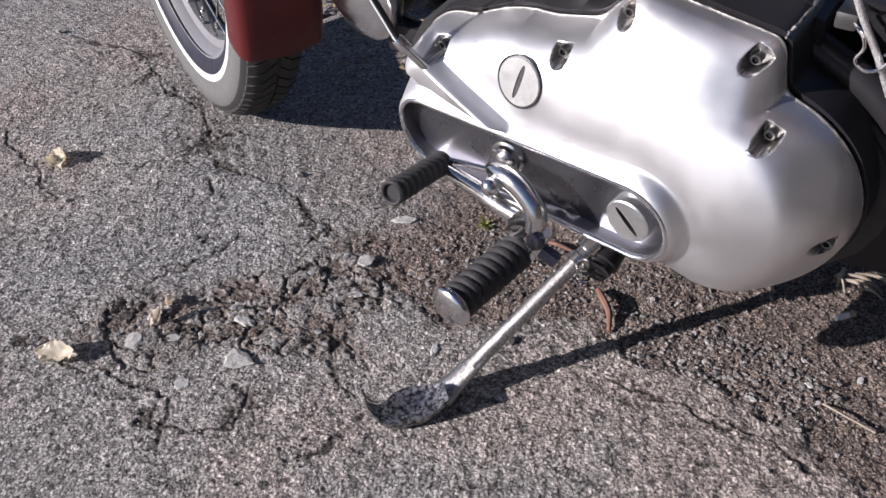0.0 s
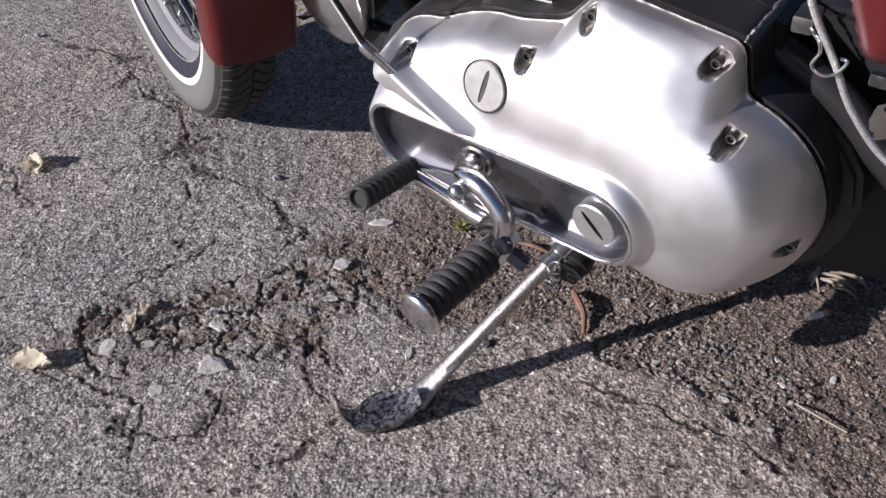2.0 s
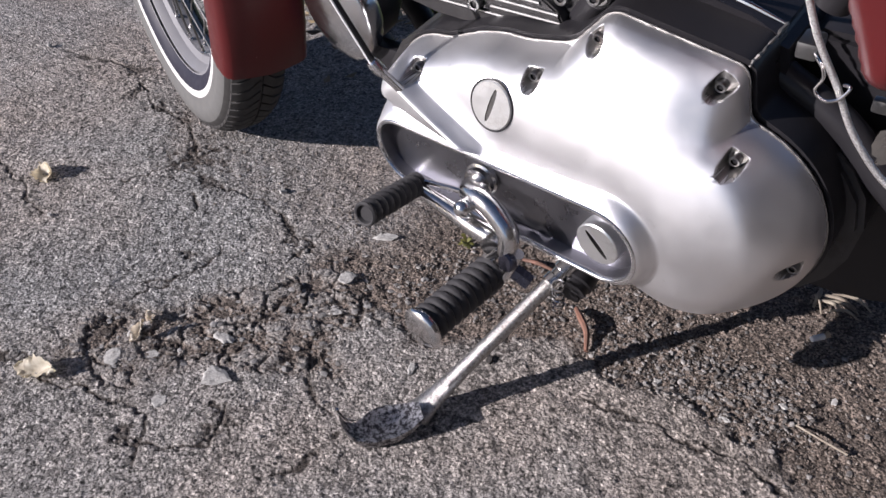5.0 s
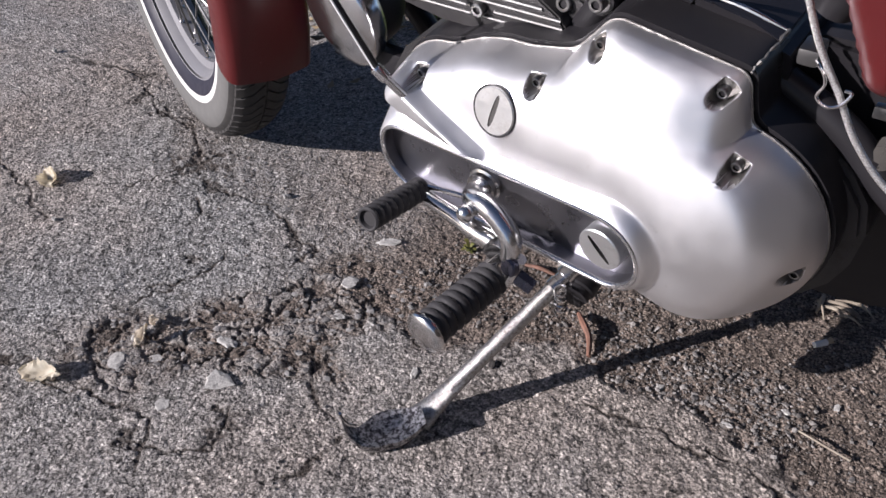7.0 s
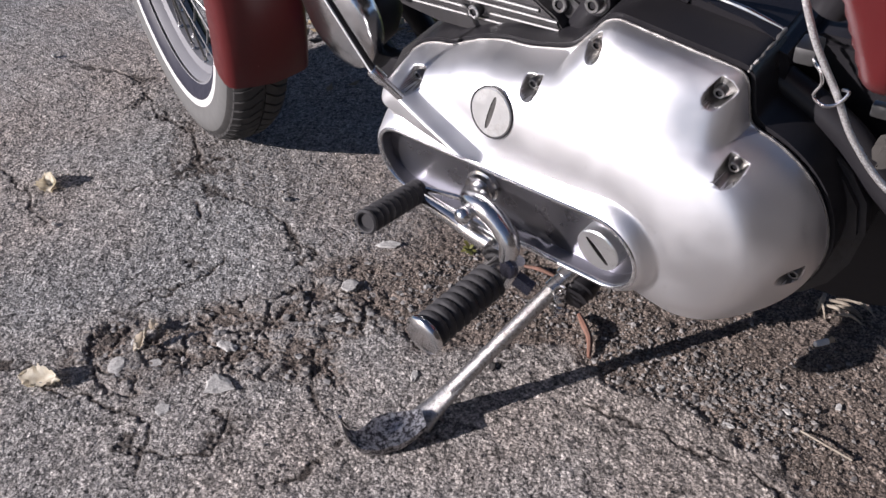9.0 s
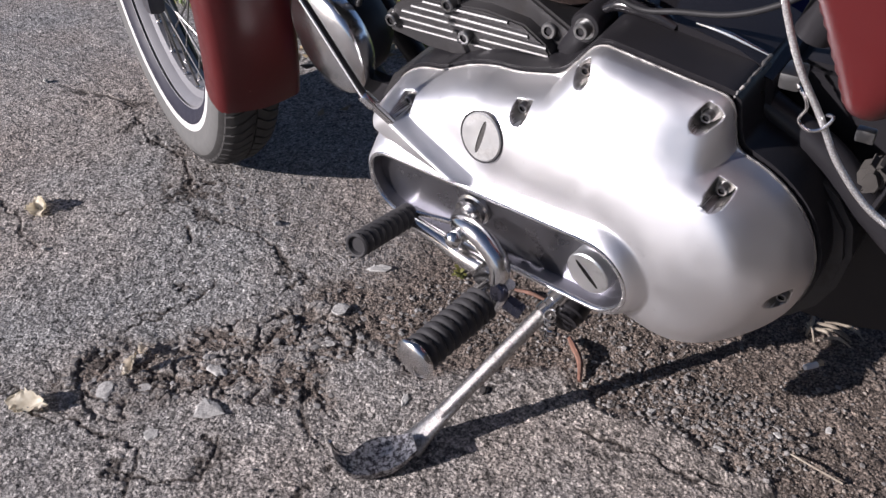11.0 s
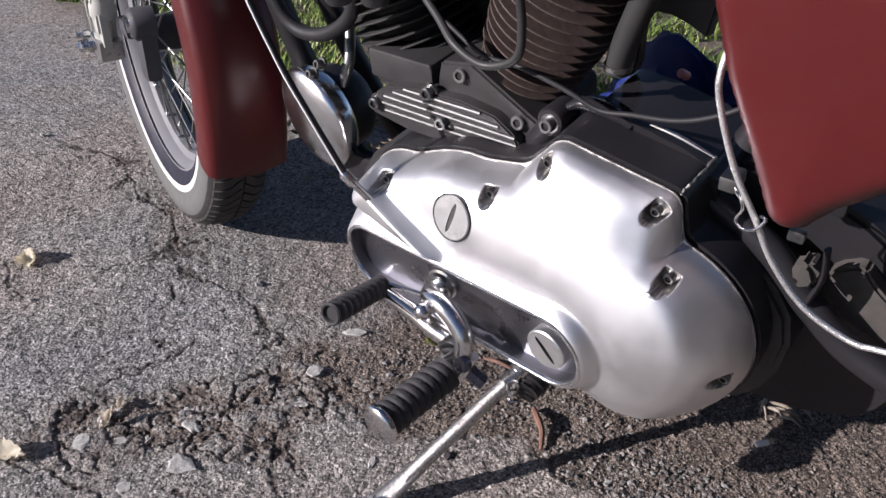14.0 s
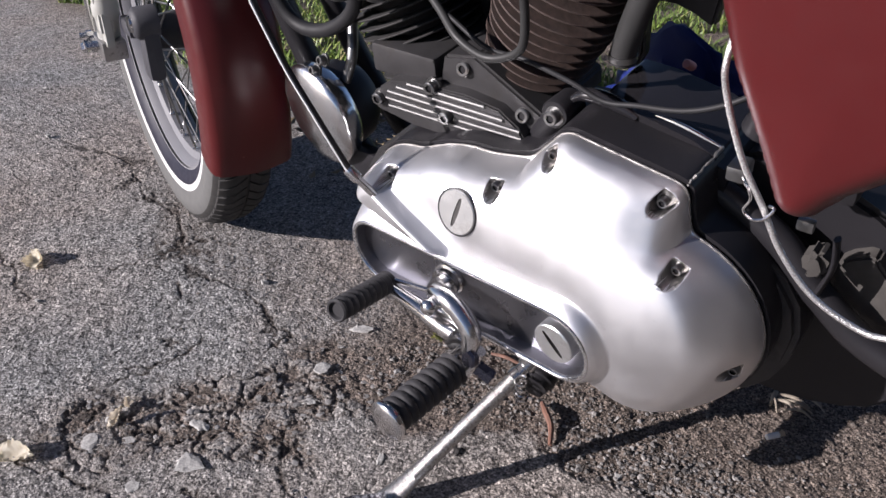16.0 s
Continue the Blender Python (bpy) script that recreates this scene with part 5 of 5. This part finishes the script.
for k, (x, y, size, flat) in enumerate(((-0.480, -0.421, 0.021, 0.2), (-0.505, -0.484, 0.017, 0.18), (-0.604, -0.472, 0.017, 0.16), (-0.570, -0.442, 0.013, 0.2), (-0.520, -0.369, 0.014, 0.3), (-0.492, -0.095, 0.019, 0.25), (-0.056, -0.111, 0.007, 0.5), (-0.476, -0.195, 0.018, 0.22), (-1.447, -0.026, 0.008, 0.8), (-0.69, -0.106, 0.007, 0.8), (-0.928, -0.355, 0.006, 0.8), (-0.44, -0.25, 0.012, 0.3), (-0.30, -0.27, 0.009, 0.5), (0.075, -0.06, 0.006, 0.5), (0.03, -0.12, 0.006, 0.5), (0.12, -0.02, 0.007, 0.5), (-0.62, -0.43, 0.012, 0.4))):
    big_stone(x, y, size, flat, k + 1, PALE)


def leaf_material(name, a, b):
    n = Nodes(name)
    n.colour(n.mix(n.ramp(n.noise(90, 5), (0.35, 0.0), (0.7, 1.0)), a, b))
    n.put(Roughness=0.6)
    return n.bump(n.noise(200, 3), 0.4, 0.001).mat


DRY = leaf_material("dry yellow leaf", (0.84, 0.79, 0.68), (0.68, 0.61, 0.47))

PALE_LEAF = leaf_material("bleached leaf", (0.85, 0.80, 0.72), (0.70, 0.62, 0.50))


def fallen_leaf(x, y, long, wide, curl, turn, tilt, label, mat=DRY, lift=0.0):
    """A curled leaf: a pointed, veined blade with some thickness."""
    bm, n, m = bmesh.new(), 16, 9
    top = []
    for i in range(n + 1):
        t = i / n
        w = wide * math.sin(math.pi * min(1, t * 1.03)) ** 0.75 * (1 - 0.35 * t) + 0.0005
        row = []
        for j in range(m):
            u = (j / (m - 1) - 0.5) * 2
            ww = w * (1 + 0.12 * math.sin(t * 38 + (1 if u > 0 else 4)) * abs(u))
            a = curl * u
            px, pz = ww * math.sin(a) / max(curl, 0.1), ww * (1 - math.cos(a)) / max(curl, 0.1)
            row.append(bm.verts.new((px, (t - 0.5) * long, pz + 0.35 * long * (t - 0.5) ** 2 + 0.0022 * math.sin(t * 45) * abs(u) + 0.003 * math.sin(t * 9 + u * 3) + 0.001 * abs(u))))
        top.append(row)
    for i in range(n):
        for j in range(m - 1):
            bm.faces.new((top[i][j], top[i][j + 1], top[i + 1][j + 1], top[i + 1][j]))
    bmesh.ops.solidify(bm, geom=bm.faces[:], thickness=0.0007)
    ob = part("leaf", bm, mat)
    m4 = pose(0, 0, 0, tilt[0], tilt[1], turn)
    low = min((m4 @ v.co).z for v in ob.data.vertices)
    z = float(ground_height(np.array([x]), np.array([y]))[0])
    ob.matrix_world = Matrix.Translation((x, y, z - low + lift)) @ m4
    return tagged(ob, label, "leaf", "fallen leaves")


fallen_leaf(-1.034, -0.295, 0.052, 0.026, 1.5, 62, (10, -26), "curled dry yellow leaf on asphalt")
fallen_leaf(-0.655, -0.543, 0.060, 0.019, 1.0, -64, (8, 24), "curled dry yellow leaf beside a crack")
fallen_leaf(-0.608, -0.432, 0.034, 0.009, 1.2, 10, (50, 20), "small torn pale leaf standing on edge", PALE_LEAF)
fallen_leaf(-0.625, -0.405, 0.022, 0.008, 1.0, 70, (10, 150), "small torn pale leaf lying flat", PALE_LEAF)

butt_m = Matrix.Translation((0.066, 0.052, 0.007)) @ pose(0, 0, 0, 0, 0, 52)
butt = thing("cigarette_butt", "stubbed white cigarette end on soil", "litter")
bm = lathe((0, 0, 0), (1, 0, 0), ((0, 0.0036), (0.004, 0.0039), (0.017, 0.0039)), 16)
bmesh.ops.transform(bm, matrix=butt_m, verts=bm.verts)
part("paper", bm, WHITE, butt)
bm = lathe((0.017, 0, 0), (1, 0.1, 0.1), ((0, 0.0039), (0.004, 0.0034), (0.007, 0.0045), (0.009, 0.002)), 12)
bmesh.ops.transform(bm, matrix=butt_m, verts=bm.verts)
part("filter", bm, plain("stained filter", (0.45, 0.36, 0.26), 0.7, 0.9), butt)


def twig(points, r, label, mat):
    pts = [(x, y, float(ground_height(np.array([x]), np.array([y]))[0]) + z) for x, y, z in points]
    ob = part("twig", tube(pts, r, 8, 6), mat)
    return tagged(ob, label, "twig", "twigs on the ground")


BARK = leaf_material("reddish bark", (0.21, 0.105, 0.075), (0.13, 0.07, 0.05))
STRAW = leaf_material("dry straw", (0.33, 0.29, 0.23), (0.20, 0.165, 0.13))
twig([(-0.193, -0.066, 0.006), (-0.176, -0.084, 0.012), (-0.160, -0.098, 0.009), (-0.147, -0.121, 0.004)], [0.003, 0.0048, 0.0042, 0.0025], "curled reddish strip of bark on gravel", BARK)
twig([(-0.304, -0.024, 0.006), (-0.28, -0.020, 0.010), (-0.254, -0.017, 0.006)], [0.002, 0.003, 0.002], "thin reddish twig on gravel", BARK)
twig([(0.096, -0.081, 0.004), (0.125, -0.087, 0.007), (0.154, -0.090, 0.004)], 0.0012, "thin straw on soil", STRAW)
for a, b, r in (((0.046, 0.150), (0.048, 0.119), 0.0034), ((0.049, 0.132), (0.082, 0.130), 0.0026), ((0.052, 0.143), (0.092, 0.146), 0.0028), ((0.055, 0.136), (0.098, 0.138), 0.0020), ((0.060, 0.151), (0.104, 0.158), 0.0022), ((0.042, 0.138), (0.060, 0.112), 0.0018), ((0.066, 0.121), (0.102, 0.126), 0.0020), ((0.070, 0.160), (0.110, 0.150), 0.0018)):
    mid = ((a[0] + b[0]) / 2, (a[1] + b[1]) / 2 + 0.003)
    twig([(*a, 0.006 + r), (*mid, 0.011), (*b, 0.005)], [r * 0.7, r, r * 0.5], "dry splinter of wood on soil", STRAW)
for x, y, size, flat, seed in ((-0.100, -0.248, 0.010, 0.18, 31), (-0.232, -0.205, 0.008, 0.4, 32), (-0.330, -0.225, 0.009, 0.4, 33)):
    tagged(big_stone(x, y, size, flat, seed, DARK_CHIP), "dark chip of broken asphalt on the ground", "stone", "stones on the ground")


# a small weed between the gravel
def weed(x, y, seed):
    rng = np.random.default_rng(seed)
    bm = bmesh.new()
    for k in range(16):
        a, long, lift = rng.uniform(0, 6.28), rng.uniform(0.007, 0.015), rng.uniform(0.1, 0.7)
        d, side = Vector((math.cos(a), math.sin(a), 0)), Vector((-math.sin(a), math.cos(a), 0))
        rows = []
        for t, w in ((0, 0.0008), (0.4, 0.0026), (0.75, 0.0030), (1.0, 0.0006)):
            p = d * (long * t) + Vector((0, 0, lift * long * math.sin(t * 2.2) + 0.001))
            rows.append((bm.verts.new(p - side * w), bm.verts.new(p + side * w)))
        for q, r in zip(rows, rows[1:]):
            bm.faces.new((q[0], q[1], r[1], r[0]))
    ob = part("weed", bm, leaf_material("yellow green weed", (0.17, 0.16, 0.04), (0.09, 0.105, 0.03)))
    ob.matrix_world = pose(x, y, float(ground_height(np.array([x]), np.array([y]))[0]))
    return tagged(ob, "tiny yellow-green weed growing in gravel", "weed")


weed(-0.389, -0.036, 5)


# blue plastic bag behind the motorcycle
def plastic_bag():
    bm = bmesh.new()
    bmesh.ops.create_icosphere(bm, subdivisions=5, radius=1.0)
    for v in bm.verts:
        d = v.co.normalized()
        r = 1 + 0.20 * noise.noise(d * 2.3) + 0.10 * noise.noise(d * 6.0) - 0.10 * abs(noise.noise(d * 9.0))
        v.co = Vector((math.copysign(abs(d.x) ** 0.75, d.x) * 0.165 * r, d.y * 0.072 * r, max(d.z * 0.212 * r + 0.195, 0.0)))
    return bm


bag = part("plastic_bag", plastic_bag(), BLUE)
bag.matrix_world = pose(-0.185, 0.27, -0.006, 0, 0, -18)
tagged(bag, "crumpled dark blue plastic bag standing behind the motorcycle", "bag")
dot = part("bottle_cap", lathe((-0.163, 0.176, 0.407), (-0.1, -0.9, 0.45), ((-0.008, 0.006), (0.008, 0.006), (0.010, 0.0045)), 20), PINK, bag)
dot.matrix_parent_inverse = bag.matrix_world.inverted()


# grass verge
def grass(count, seed):
    rng = np.random.default_rng(seed)
    verts, faces = [], []
    x, y = rng.uniform(-2.3, 0.35, count), 0.42 + rng.random(count) ** 1.3 * 1.9
    out = rng.random(count) < 0.35
    x = np.where(out, rng.normal(-1.0, 1.6, count), x)
    y = np.where(out, 0.45 + np.abs(rng.normal(0, 1.6, count)), y)
    y = y + 0.12 * np.sin(x * 5) + 0.10 * (value_noise(x, y, 9, 51) - 0.5)
    clump = value_noise(x, y, 14, 52)
    keep = (clump > 0.34) & (y > 0.40)
    for px, py, c in zip(x[keep], y[keep], clump[keep]):
        h, w, a, lean = rng.uniform(0.012, 0.050) * (0.5 + c), rng.uniform(0.0014, 0.0036), rng.uniform(0, 6.28), rng.uniform(0.3, 1.8)
        ca, sa = math.cos(a), math.sin(a)
        b = len(verts)
        for t in (0, 0.45, 0.8):
            off, ww = lean * h * t * t, w * (1 - t * 0.75)
            verts += [(px + ca * off - sa * ww, py + sa * off + ca * ww, h * t), (px + ca * off + sa * ww, py + sa * off - ca * ww, h * t)]
        verts.append((px + ca * lean * h, py + sa * lean * h, h * 0.95))
        faces += [(b, b + 1, b + 3, b + 2), (b + 2, b + 3, b + 5, b + 4), (b + 4, b + 5, b + 6)]
    me = bpy.data.meshes.new("grass")
    me.from_pydata(verts, [], faces)
    n = Nodes("grass blades")
    g = n.t.nodes.new("ShaderNodeNewGeometry")
    n.colour(n.ramp(g.outputs["Random Per Island"], (0.0, (0.06, 0.105, 0.020)), (0.6, (0.17, 0.26, 0.050)), (0.9, (0.27, 0.34, 0.085)), (1.0, (0.36, 0.32, 0.15))))
    n.put(Roughness=0.5)
    me.materials.append(n.mat)
    return tagged(new("grass", me), "short green grass verge with dry blades", "grass", kind="stuff")


grass(40000, 7)


# an added, unseen dark wall that darkens reflections in the cover's rear side
reflection_wall = part("reflection_wall", box((1.55, -3.2, -0.02), (1.75, 1.2, 1.5), 0.004), plain("dark matte of the added wall", (0.030, 0.026, 0.024), 0.7, 0.9, 12, 0.5, 0.4))
tagged(reflection_wall, "unseen plain dark wall added to darken reflections in the cover", "wall", kind="structure")


def litter(count, seed):
    """Dry leaf bits and stems where the asphalt meets the verge."""
    rng = np.random.default_rng(seed)
    verts, faces = [], []
    x = rng.uniform(-1.35, 0.2, count)
    y = 0.42 + rng.normal(0, 0.09, count) + 0.06 * np.sin(x * 4)
    for px, py in zip(x, y):
        s, a, z = rng.uniform(0.004, 0.02), rng.uniform(0, 6.28), rng.uniform(0.001, 0.012)
        ca, sa, tz = math.cos(a), math.sin(a), rng.uniform(-0.4, 0.4)
        b = len(verts)
        for u, v in ((-1, 0), (-0.2, -0.4), (1, 0), (0.1, 0.45)):
            verts.append((px + s * (ca * u - sa * v), py + s * (sa * u + ca * v), z + s * (abs(u) * 0.2 + tz * v) + 0.004))
        faces += [(b, b + 1, b + 2), (b, b + 2, b + 3)]
    me = bpy.data.meshes.new("leaf_litter")
    me.from_pydata(verts, [], faces)
    n = Nodes("dry leaf litter")
    g = n.t.nodes.new("ShaderNodeNewGeometry")
    n.colour(n.ramp(g.outputs["Random Per Island"], (0.0, (0.06, 0.045, 0.03)), (0.5, (0.22, 0.16, 0.09)), (1.0, (0.38, 0.30, 0.18))))
    n.put(Roughness=0.7)
    me.materials.append(n.mat)
    return tagged(new("leaf_litter", me), "dry leaf litter along the asphalt's edge", "leaf litter", kind="stuff")


litter(650, 8)
